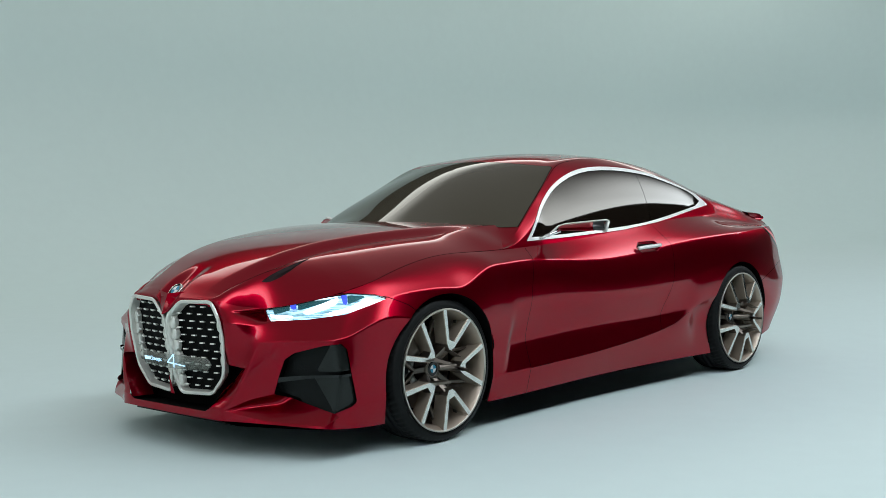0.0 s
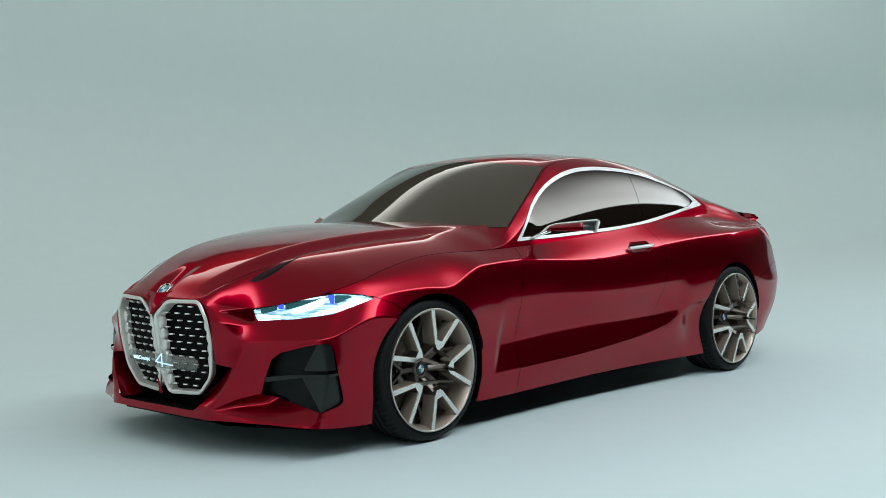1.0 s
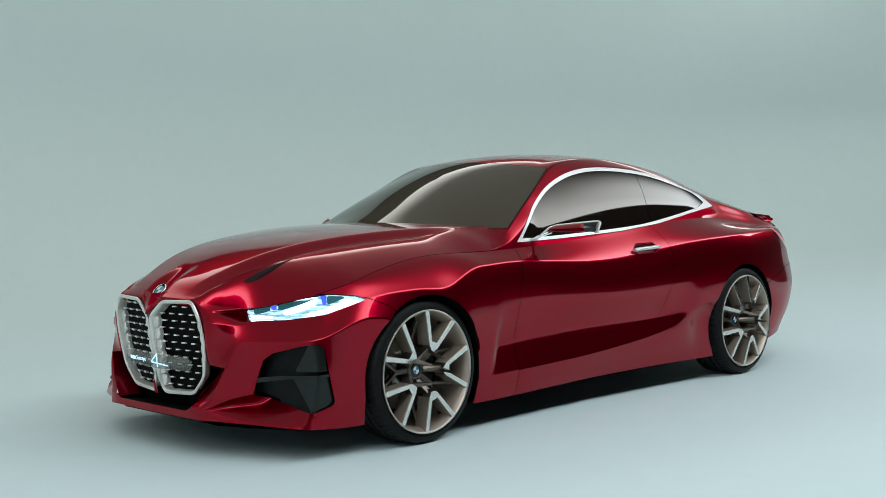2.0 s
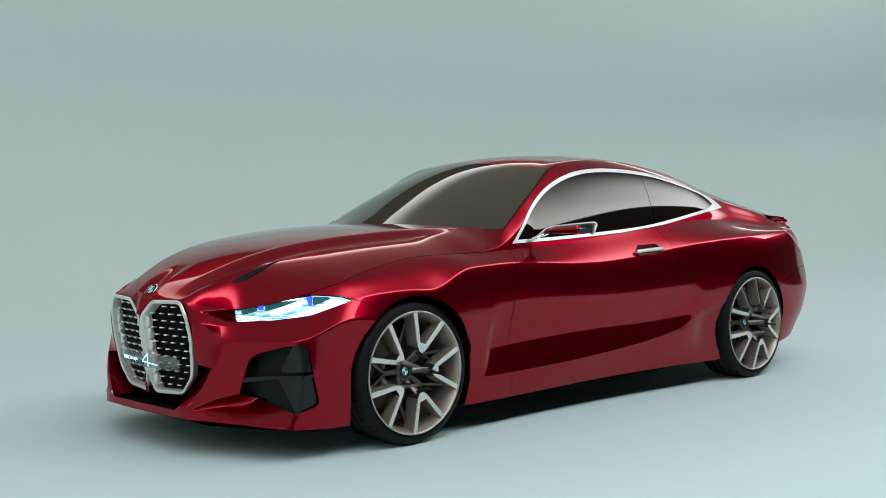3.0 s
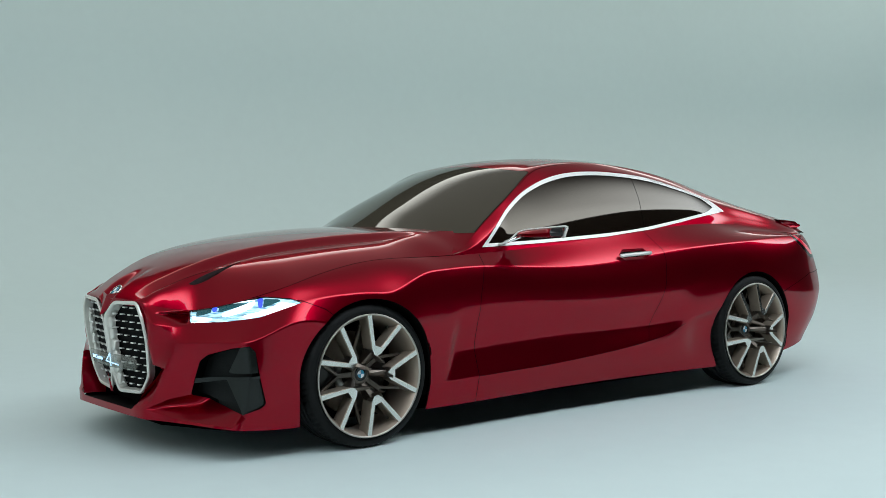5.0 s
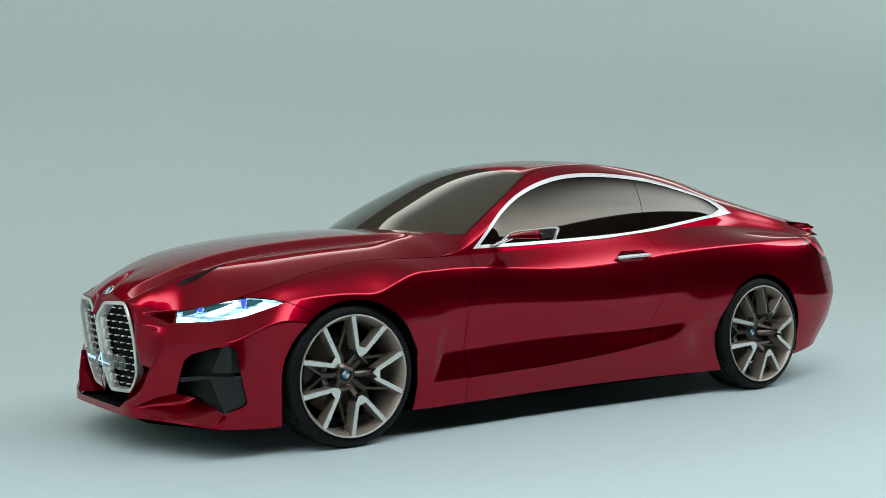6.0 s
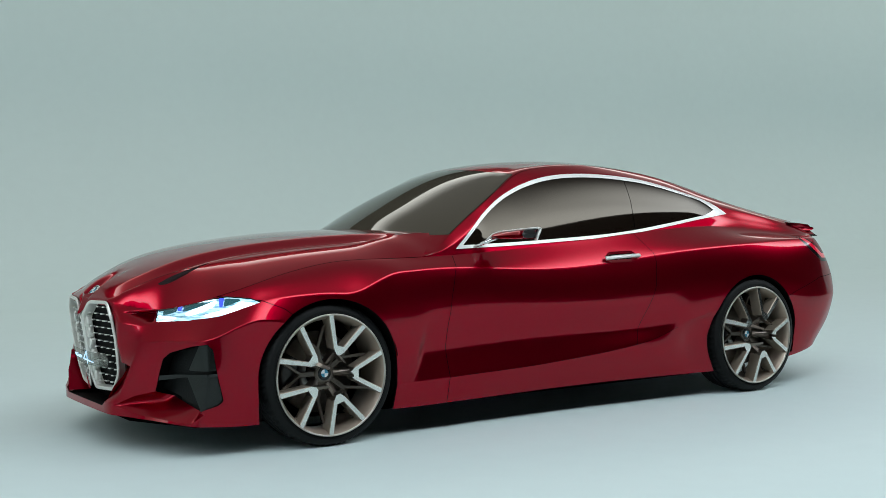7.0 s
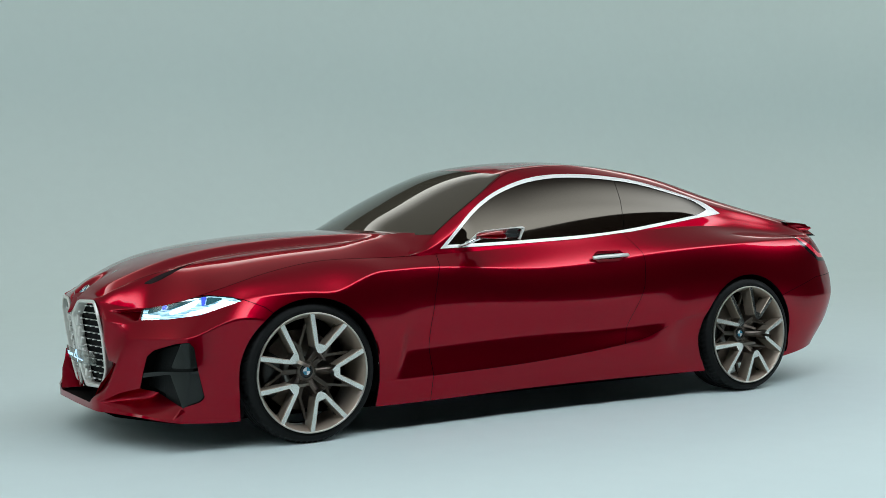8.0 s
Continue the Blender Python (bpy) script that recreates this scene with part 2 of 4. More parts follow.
# ---------------------------------------------------------------- car
# x runs from the front axle to the tail, w is the half width, z up. Each line goes round the body from the
# middle of the nose to the middle of the tail: under edge, sill crease, hollow, waist, shoulder, belt.
K0 = [(-.895, 0, .170), (-.89, .30, .170), (-.88, .37, .168), (-.85, .42, .166), (-.78, .55, .160), (-.612, .838, .146), (-.375, .866, .135), (0, .87, .14), (.45, .88, .138), (1.3, .85, .146), (2.3, .872, .146), (2.85, .875, .15), (3.28, .85, .19), (3.60, .70, .25), (3.77, 0, .27)]
K1 = [(-.893, 0, .222), (-.892, .30, .222), (-.882, .37, .224), (-.858, .41, .226), (-.725, .56, .268), (-.60, .845, .225), (-.37, .885, .25), (0, .91, .27), (.48, .905, .262), (1.3, .905, .30), (2.25, .899, .425), (2.85, .910, .48), (3.3, .90, .43), (3.705, .725, .385), (3.86, 0, .39)]
K2 = [(-.80, 0, .34), (-.80, .30, .34), (-.82, .37, .34), (-.828, .462, .36), (-.722, .575, .385), (-.575, .855, .40), (-.37, .89, .42), (0, .922, .43), (.53, .90, .405), (1.3, .90, .43), (2.25, .905, .45), (2.85, .932, .56), (3.3, .90, .55), (3.77, .73, .54), (3.92, 0, .54)]
K3 = [(-.82, 0, .50), (-.82, .30, .50), (-.843, .372, .51), (-.770, .506, .515), (-.708, .605, .520), (-.58, .832, .535), (-.36, .915, .615), (0, .956, .53), (.55, .912, .60), (1.3, .909, .61), (2.2, .912, .63), (2.85, .922, .70), (3.3, .885, .68), (3.79, .70, .65), (3.935, 0, .65)]
K4 = [(-.86, 0, .60), (-.85, .30, .60), (-.845, .378, .60), (-.760, .478, .588), (-.695, .525, .606), (-.490, .802, .637), (-.32, .872, .70), (0, .926, .728), (.50, .880, .812), (1.3, .875, .787), (2.2, .868, .845), (2.85, .87, .885), (3.3, .82, .90), (3.625, .69, .895), (3.77, 0, .86)]
K5 = [(-.885, 0, .702), (-.862, .295, .699), (-.832, .338, .688), (-.745, .392, .664), (-.667, .445, .656), (-.457, .742, .730), (-.31, .805, .782), (0, .792, .852), (.45, .796, .869), (1.3, .79, .905), (2.2, .758, .975), (2.85, .708, .982), (3.3, .700, .938), (3.60, .678, .92), (3.74, 0, .90)]
S_KNOTS = np.concatenate([[0], np.cumsum(np.linalg.norm(np.diff(np.array(K3), axis=0), axis=1))])
S = np.linspace(0, S_KNOTS[-1], 500)
corner = (1 - step(S, S_KNOTS[5], S_KNOTS[7]))[:, None]
lines = [tight(k, S, S_KNOTS) * corner + spline(k, S, S_KNOTS) * (1 - corner) for k in (K0, K1, K2, K3, K4, K5)]
# the bumper's cheek is faceted: its lines run straight from corner to corner
facet = (step(S, S_KNOTS[2] - .02, S_KNOTS[2] + .04) * (1 - step(S, S_KNOTS[4], S_KNOTS[5] + .02)))[:, None]
for i, k in ((1, K1), (2, K2), (3, K3)):
    straight = np.stack([np.interp(S, S_KNOTS, np.array(k)[:, j]) for j in range(3)], -1)
    lines[i] += (straight - lines[i]) * (.3 if i == 1 else .85) * facet
hollow = step(lines[2][:, 0], .478, .54) * (1 - step(lines[2][:, 0], 1.9, 2.35)) * (lines[2][:, 1] > .5)
lines[2][:, 1] -= 0.024 * hollow
low_z = fx([(.0, .27), (.48, .262), (.77, .272), (1.12, .283), (1.5, .305), (1.9, .342), (2.1, .38), (2.26, .43), (2.5, .462), (2.85, .48)], lines[1][:, 0])
on = (step(lines[1][:, 0], .1, .5) * (1 - step(lines[1][:, 0], 2.4, 2.8))) * (lines[1][:, 1] > .5)
lines[1][:, 2] += (low_z - lines[1][:, 2]) * on
# the shoulder hugs the front arch, then climbs to the door's line
x4 = lines[4][:, 0]
climb = (-.026 * np.exp(-((x4 - .13) / .11) ** 2) + .013 * np.exp(-((x4 - .37) / .10) ** 2)) * (lines[4][:, 1] > .5)
lines[4] += np.stack([0 * climb, -.15 * climb, climb], -1)
fade = (1 - step(S, S_KNOTS[9], S_KNOTS[10] - .1))[:, None]
ahead = (1 - step(S, S_KNOTS[6], S_KNOTS[7]))[:, None]
haunch = (step(lines[5][:, 0], 2.62, 2.92) * (1 - step(S, S_KNOTS[12] + .12, S_KNOTS[13] - .04)))[:, None]
# over the front wheel the wall rolls on into the bonnet's flank
roll = (step(lines[5][:, 0], -.52, -.25) * (1 - step(S, S_KNOTS[8] - .1, S_KNOTS[8] + .25)))[:, None]
beyond = lines[5] + np.array([0, -.045, .075]) * (1 - roll) + np.array([0, -.090, .030]) * roll
WALL = across(lines + [beyond], (12, 16, 22, 18, 18, 1), (0, .05 + .95 * fade, .35, .15 + .85 * ahead, .5 + .2 * roll, (1 - haunch) * (1 - roll), 0))[:-1]

# dark slit that runs on from the lamp's inner end towards the kidney
SLIT = [(-.305, .645), (-.235, .650), (-.165, .655), (-.150, .600), (-.19, .602), (-.235, .620)]
flat = WALL.reshape(-1, 3)
deep = poly_dist(np.stack([(flat[:, 0] + flat[:, 1]) / math.sqrt(2), flat[:, 2]], -1), SLIT)
deep = .045 * step(deep, -.003, .016) * (flat[:, 0] < -.5)
WALL = (flat + np.stack([deep, -.6 * deep, 0 * deep], -1)).reshape(WALL.shape)


def side(rows):
    """Rows in (x, w, z) to the half that faces -y."""
    return grid(rows * np.array([1, -1, 1]))


HOOD_C = [(-.90, .697), (-.86, .736), (-.72, .815), (-.54, .886), (-.353, .935), (-.128, .969), (.208, .998), (.75, 1.01)]
FRONT = lines[5][S < S_KNOTS[9]]


def dome_z(x, w):
    """Height of the bonnet's dome, with the hollow in its middle that runs down to the nose."""
    z5 = np.interp(x, FRONT[:, 0], FRONT[:, 2])
    zc = np.maximum(fx(HOOD_C, x - .12 * np.abs(w) * (1 - step(x, -.87, -.60))), z5)
    ws = fx(SEAM, x)
    zs = zc - np.minimum(.030, np.maximum(zc - z5, 0) * .5)
    hollow = .045 * (1 - step(x, -.86, -.64)) * (1 - step(np.abs(w), .018, .085))
    roll = .020 * np.clip((np.abs(w) - ws + .078) / .078, 0, 1) ** 1.1 * step(x, -.87, -.72) * (1 - step(x, .25, .66))
    return -roll + zc - (zc - zs) * .7 * (w / ws) ** 2 - .016 * step(w, ws - .075, ws) * channel(x) - hollow


def channel(x):
    return step(x, -.74, -.50) * (1 - step(x, .30, .66))


SEAM = [(-.90, .285), (-.855, .292), (-.60, .372), (-.30, .432), (.10, .512), (.75, .63), (.85, .645)]


def dome_rows():
    xs = np.unique(np.concatenate([np.linspace(-.888, -.80, 14), np.linspace(-.80, .80, 138)]))
    x, u = np.meshgrid(xs, np.linspace(1, 0, 46), indexing="ij")
    # the front edge sweeps back with the kidneys' frames
    x = x + (.12 * fx(SEAM, x) * u - .010) * (1 - step(x, -.888, -.62))
    w = fx(SEAM, x) * u
    rows = np.stack([x, w, dome_z(x, w)], -1)
    return np.concatenate([rows[:1] + [.010, 0, -.026], rows[:1] + [.001, 0, -.004], rows[1:]])


def flank_rows():
    """From the seam out to the fender and the lamp, ruled along lines that fan out over the front corner."""
    s = np.linspace(S_KNOTS[1] - .02, S_KNOTS[8] + .34, 176)
    out = np.stack([np.interp(s, S, lines[5][:, k]) for k in range(3)], -1)
    at = [S_KNOTS[1], S_KNOTS[2], S_KNOTS[3], S_KNOTS[4], S_KNOTS[5], S_KNOTS[6], S_KNOTS[7], S_KNOTS[8], S_KNOTS[8] + .34]
    xa = fx(list(zip(at, (-.862, -.805, -.72, -.63, -.42, -.22, .05, .45, .79))), s)
    wa = fx(SEAM, xa)
    ins = np.stack([xa, wa, dome_z(xa, wa)], -1)
    rows = []
    for q in np.linspace(1, 0, 40):
        p = ins + (out - ins) * q
        full = step(out[:, 0], -.50, -.20) * (1 - step(out[:, 0], .45, .66))
        sag = .6 * channel(xa) * step(xa, -.62, -.38) * (1 - full) + .62 * full
        p[:, 2] = ins[:, 2] + (out - ins)[:, 2] * (q - sag * q * (1 - q))
        p[:, 2] += (.004 + .017 * step(xa, -.86, -.74) * (1 - step(xa, -.70, -.36))) * 4 * q * (1 - q)
        rows.append(p)
    return np.array(rows)


# greenhouse sections over x: belt, top of the side glass, roof edge, middle
CHROME_TOP = [(.79, .785, .905), (1.0, .745, 1.068), (1.15, .70, 1.162), (1.3, .65, 1.227), (1.5, .61, 1.281), (1.75, .59, 1.302), (2.08, .60, 1.284), (2.2, .603, 1.268), (2.4, .62, 1.224), (2.6, .634, 1.173), (2.75, .64, 1.125), (2.865, .645, 1.06)]
BELT = [(.79, .905), (1.2, .915), (1.5, .927), (1.8, .942), (2.0, .958), (2.2, .981), (2.4, 1.006), (2.6, 1.032), (2.865, 1.06)]
G_T = [(.50, .80, .87), (.66, .792, .886), (.79, .777, .935), (1.15, .697, 1.162), (1.6, .603, 1.297), (2.2, .604, 1.268), (2.75, .637, 1.127), (2.95, .638, 1.085), (3.2, .641, 1.038), (3.45, .638, .99), (3.70, .60, .962)]
G_E = [(.50, .785, .862), (.66, .765, .893), (.75, .750, .953), (.9, .71, 1.052), (1.04, .665, 1.132), (1.2, .61, 1.224), (1.33, .565, 1.297), (1.5, .535, 1.335), (1.7, .52, 1.352), (2.1, .51, 1.335), (2.5, .52, 1.268), (2.9, .54, 1.155), (3.3, .55, 1.060), (3.5, .565, 1.015), (3.70, .58, .974)]
G_C = [(.50, 0, .985), (.8, 0, 1.14), (1.25, 0, 1.335), (1.45, 0, 1.373), (1.7, 0, 1.393), (2.0, 0, 1.391), (2.4, 0, 1.355), (2.8, 0, 1.27), (3.2, 0, 1.133), (3.5, 0, 1.045), (3.70, 0, 1.005)]


def over(k, xs):
    return np.stack([xs, fx([(q[0], q[1]) for q in k], xs), fx([(q[0], q[2]) for q in k], xs)], -1)


def greenhouse_rows():
    xs = np.linspace(.50, 3.70, 330)
    t, e, c = over(G_T, xs), over(G_E, xs), over(G_C, xs)
    belt = lines[5][(S > S_KNOTS[6]) & (S < S_KNOTS[13] + .02)]
    b = np.stack([xs, np.interp(xs, belt[:, 0], belt[:, 1]), np.interp(xs, belt[:, 0], belt[:, 2])], -1)
    ms = [np.stack([xs, e[:, 1] * u, e[:, 2] + (c[:, 2] - e[:, 2]) * (1 - u ** 2.0)], -1) for u in (.8, .6, .4, .2)]
    def glass_w(z):
        q = np.maximum(z - b[:, 2], 0)
        return b[:, 1] - (.430 - .05 * (xs - 1.0)) * q - .36 * q * q
    on = step(xs, .80, 1.05) * (1 - step(xs, 2.5, 3.0))
    t[:, 1] += (glass_w(t[:, 2]) - t[:, 1]) * on
    h = (b + t) / 2
    h[:, 1] += (glass_w(h[:, 2]) - h[:, 1]) * on - .002 * step(xs, 2.75, 3.0)
    edge = (.25 + .6 * (1 - step(xs, 1.2, 1.5)))[:, None]
    sh = lines[4][(S > S_KNOTS[6]) & (S < S_KNOTS[13] + .02)]
    k4 = np.stack([xs, np.interp(xs, belt[:, 0], sh[:, 1]), np.interp(xs, belt[:, 0], sh[:, 2])], -1)
    hard = (1 - step(xs, 2.62, 2.92) * (1 - step(xs, 3.4, 3.58)))[:, None]
    rows = across([k4, b, h, t, e, *ms, c, ms[-1] * [1, -1, 1]], (1, 15, 15, 10, 6, 6, 6, 6, 6, 1), (0, hard, 0, .6, edge, 0, 0, 0, 0, 0, 0))
    return rows[1:-1]


def e_w(x):
    return fx([(q[0], q[1]) for q in G_E], x)


ARCH, ARCH_Z = 0.362, 0.335


def arch(v):
    """Positive outside the wheel arches; the front one drops almost straight below the axle."""
    dz = v[:, 2] - ARCH_Z
    f = np.hypot(v[:, 0], np.where(dz < 0, dz * .45, dz)) - ARCH
    r = np.hypot(v[:, 0] - 2.85, np.where(dz < 0, dz * .9, dz)) - ARCH
    return np.minimum(f, r) + 5 * (v[:, 1] > -.5)


car = empty("car", "dark red metallic coupe concept car parked in a studio", "car")
GAP = .0018


def both(name, mesh, material, parent=None, label=""):
    """The part on the -y side and its mirror image."""
    return [mesh_ob(name, *m, material, parent or car, label) for m in (mesh, flip(mesh))]


def d_z(v):
    """Distance round the front corner, and height."""
    return np.stack([(v[:, 0] - v[:, 1]) / math.sqrt(2), v[:, 2]], -1)


def x_z(v):
    return v[:, [0, 2]]


# outlines
KIDNEY = [(.002, .612), (.098, .692), (.303, .698), (.348, .622), (.358, .52), (.346, .42), (.331, .345), (.245, .259), (.036, .250), (.002, .335)]
HEADLIGHT = [(-.165, .652), (-.135, .604), (.03, .612), (.20, .634), (.385, .697), (.33, .715), (.21, .723), (.05, .697)]
INTAKE = [(-.122, .285), (-.10, .36), (-.072, .440), (-.03, .47), (.10, .505), (.18, .515), (.205, .49), (.225, .37), (.245, .258), (.225, .24), (.14, .212)]
DOOR_FRONT = [(.80, .97), (.772, .90), (.725, .78), (.692, .67), (.672, .54), (.667, .42), (.673, .28), (.667, .05)]
DOOR_REAR = [(1.99, .99), (2.025, .945), (2.085, .85), (2.088, .80), (2.06, .66), (1.95, .435), (1.915, .335), (1.89, .05)]
HANDLE = [(1.725, .832), (1.765, .802), (1.93, .806), (1.975, .835), (1.935, .866), (1.775, .864)]
FENDER_CUT = [(-.60, .735), (-.33, .703), (-.235, .662), (-.10, .55)]
TAIL_CUT = [(3.0, .52), (3.22, .585), (3.5, .655), (3.75, .668), (4.1, .668)]


def sill_z(v):
    return v[:, 2] - np.interp(v[:, 0], lines[1][S > S_KNOTS[7], 0][:330], lines[1][S > S_KNOTS[7], 2][:330])


wall = clip(side(WALL), arch)
shell = side(WALL - np.array([0, .012, 0]) * (WALL[..., 1:2] > .3))
shell = clip(clip(shell, arch), lambda v: v[:, 0] + .30)
both("inner_shell", shell, MATTBLACK)
backing = clip(side(WALL * np.array([1, .90, 1]) + np.array([.085, 0, 0])), lambda v: np.minimum(-.30 - v[:, 0], np.minimum(-.44 - v[:, 1], .62 - v[:, 2])))
both("inner_shell", backing, MATTBLACK)
front = clip(wall, lambda v: .5 - v[:, 0])
bumper = clip(front, lambda v: np.maximum(line_dist(x_z(v), FENDER_CUT), -1) - GAP)
bumper = clip(bumper, lambda v: -.05 - v[:, 0])
bumper = clip(clip(bumper, lambda v: -poly_dist(d_z(v), HEADLIGHT)), lambda v: -poly_dist(d_z(v), INTAKE))
BELOW = [(-.1, .203), (.275, .203), (.31, .222), (.373, .303), (.466, .400), (.36, .41), (-.1, .41)]
bumper = clip(bumper, lambda v: -np.maximum(poly_dist(np.stack([-v[:, 1], v[:, 2]], -1), [(-.1, .70)] + KIDNEY[1:-2] + [(-.1, .252)]) - .012, poly_dist(np.stack([-v[:, 1], v[:, 2]], -1), BELOW)) - .001)
# under the intake a shelf runs inwards from the lip
SCOOP = [(-.345, .214), (-.23, .262), (-.122, .287), (0, .262), (.14, .214), (.17, .200), (.105, .160), (.02, .163), (-.163, .173), (-.26, .192)]
scoop = clip(bumper, lambda v: poly_dist(d_z(v), SCOOP))
out = np.abs(line_dist(d_z(scoop[0]), [(-.345, .214), (-.26, .192), (-.163, .173), (.02, .163), (.105, .160)]))
end = np.abs(line_dist(d_z(scoop[0]), [(.105, .160), (.17, .200), (.30, .28)]))
brow = np.abs(line_dist(d_z(scoop[0]), [(-.345, .214), (-.23, .262), (-.122, .287), (-.10, .36)]))
deep = np.minimum(np.minimum(.75 * out, 1.3 * end), 1.1 * brow)
both("bumper_scoop", (scoop[0] + np.stack([deep, deep, -.1 * deep], -1) * .7, scoop[1]), PAINT)
bumper = clip(bumper, lambda v: -poly_dist(d_z(v), SCOOP))
both("front_bumper", bumper, PAINT)
fender = clip(wall, lambda v: line_dist(x_z(v), DOOR_FRONT) - GAP)
fender = clip(fender, lambda v: np.where(v[:, 0] < -.05, -line_dist(x_z(v), FENDER_CUT), v[:, 0] + .2) - GAP)
fender = clip(clip(fender, lambda v: -poly_dist(d_z(v), HEADLIGHT)), lambda v: v[:, 0] + .52)
both("front_fender", fender, PAINT)
middle = clip(wall, lambda v: -line_dist(x_z(v), DOOR_FRONT) - GAP)
sill = clip(clip(middle, lambda v: -sill_z(v) - .0012), lambda v: 2.24 - v[:, 0])
both("side_sill", sill, PAINT)
above = clip(middle, lambda v: np.maximum(sill_z(v) - .0012, v[:, 0] - 2.24))
door = clip(above, lambda v: line_dist(x_z(v), DOOR_REAR) - GAP)
pocket = clip(door, lambda v: poly_dist(x_z(v), HANDLE))
door = clip(door, lambda v: -poly_dist(x_z(v), HANDLE))
doors = both("door", door, PAINT)
quarter = clip(above, lambda v: -line_dist(x_z(v), DOOR_REAR) - GAP)
tail = clip(clip(quarter, lambda v: line_dist(x_z(v), TAIL_CUT) - GAP), lambda v: v[:, 0] - 2.9)
quarter = clip(quarter, lambda v: np.where(v[:, 0] > 2.9, -line_dist(x_z(v), TAIL_CUT), v[:, 0]) - GAP)
SURROUND = [(3.33, .915), (3.40, .912), (3.49, .870), (3.59, .808), (4.1, .78), (4.1, .735), (3.56, .752), (3.45, .815), (3.38, .868)]
TAILLAMP = [(3.36, .906), (3.40, .904), (3.485, .862), (3.585, .802), (4.1, .776), (4.1, .752), (3.575, .774), (3.475, .832), (3.40, .882)]
around = clip(clip(quarter, lambda v: poly_dist(x_z(v), SURROUND)), lambda v: -poly_dist(x_z(v), TAILLAMP))
both("tail_lamp_surround", around, GLOSSBLACK)
lamp = clip(quarter, lambda v: poly_dist(x_z(v), TAILLAMP))
quarter = clip(quarter, lambda v: -poly_dist(x_z(v), SURROUND))
both("rear_quarter", quarter, PAINT)
both("rear_bumper", tail, PAINT)
both("tail_lamp", lamp, mat("tail_lamp_red", (.30, .004, .006), .08, 0, 1.0, emit=((1, .02, .09), .7)), label="thin red glowing tail lamp")

# bonnet, with the nose tip that drops between the kidneys
dome, flank = side(dome_rows()), side(flank_rows())
dome = dome[0], [tuple(reversed(q)) for q in dome[1]]
HOUSE = side(greenhouse_rows())


def height(cloud, x, y):
    """Height of a surface given by its vertices, by a plane through the nearest ones."""
    d = np.hypot(cloud[:, 0] - x, cloud[:, 1] - y)
    near = np.argsort(d)[:9]
    a = np.stack([cloud[near, 0] - x, cloud[near, 1] - y, np.ones(9)], -1) / (d[near] + .004)[:, None]
    return np.linalg.lstsq(a, cloud[near, 2] / (d[near] + .004), rcond=None)[0][2]


def foot(mesh):
    """Bonnet, fender and pillar run into each other with a rounded valley at the pillar's foot."""
    v = np.array(mesh[0])
    for i in np.nonzero((v[:, 0] > .52) & (v[:, 0] < .86) & (v[:, 1] < -.61) & (v[:, 1] > -.785))[0]:
        x, y, z = v[i]
        on = float(step(x, .52, .60) * (1 - step(x, .78, .86)) * step(-y, .61, .68) * (1 - step(-y, .765, .785)))
        low, high = height(BONNET, x, y), height(GREEN, x, y)
        v[i, 2] += (low + .009 * math.log(1 + math.exp(min((high - low) / .009, 30))) - z) * on
    return v, mesh[1]


BONNET, GREEN = (m[(m[:, 0] > .4) & (m[:, 0] < .95) & (m[:, 1] < -.45) & (m[:, 1] > -.80)] for m in (np.concatenate([dome[0], flank[0]]), HOUSE[0]))
dome, flank, HOUSE = foot(dome), foot(flank), foot(HOUSE)


def rear_x(w):
    """The bonnet's rear edge, which turns forward at the windscreen's corner."""
    return np.minimum(.53 + .52 * w ** 2, .600 + (.784 - np.abs(w)) * .95)


def rear(v):
    """Positive ahead of the bonnet's rear edge."""
    return rear_x(v[:, 1]) - v[:, 0]


inner = clip(clip(dome, rear), lambda v: fx(SEAM, v[:, 0]) + v[:, 1] - .0012)
outer = clip(clip(flank, rear), lambda v: -v[:, 1] - fx(SEAM, v[:, 0]) - .0012 + .02 * (1 - step(v[:, 0], -.865, -.84)))
outer = clip(outer, lambda v: np.where(v[:, 0] > -.5, np.interp(v[:, 0], FRONT[:, 0], FRONT[:, 1]) + v[:, 1] - .003, 1))
mesh_ob("hood", *join(inner, flip(inner)), PAINT, car)
lip = clip(join(dome, flank), lambda v: np.minimum(-.79 - v[:, 0], .03 - np.abs(fx(SEAM, v[:, 0]) + v[:, 1])))
both("hood_front_lip", (lip[0] + [.003, 0, -.006], lip[1]), PAINT)
liner = clip(join(dome, flank), lambda v: np.minimum(v[:, 0] + .78, np.maximum(.03 - np.abs(fx(SEAM, v[:, 0]) + v[:, 1]), np.minimum(v[:, 0] + .35, .03 - np.interp(v[:, 0], FRONT[:, 0], FRONT[:, 1]) - v[:, 1]))))
liner = clip(liner, rear)
both("hood_liner", (liner[0] - [0, 0, .012], liner[1]), MATTBLACK)

cowl = clip(join(dome, flank), lambda v: np.minimum(v[:, 0] - .58, -v[:, 1] - .50))
both("cowl_corner", (cowl[0] - [0, 0, .005], cowl[1]), PAINT)


VENT = [(-.648, .386), (-.60, .394), (-.547, .406), (-.48, .421), (-.40, .437), (-.40, .443), (-.475, .449), (-.525, .449), (-.575, .434), (-.615, .413), (-.638, .397)]


def vent():
    """A slim dark teardrop scoop beside the seam, sunk into the flank."""
    v, f = clip(flank, lambda v: poly_dist(np.stack([v[:, 0], -v[:, 1]], -1), VENT))
    sink = .014 * step(poly_dist(np.stack([v[:, 0], -v[:, 1]], -1), VENT), 0, .010)
    return v - np.stack([0 * sink, 0 * sink, sink], -1), f


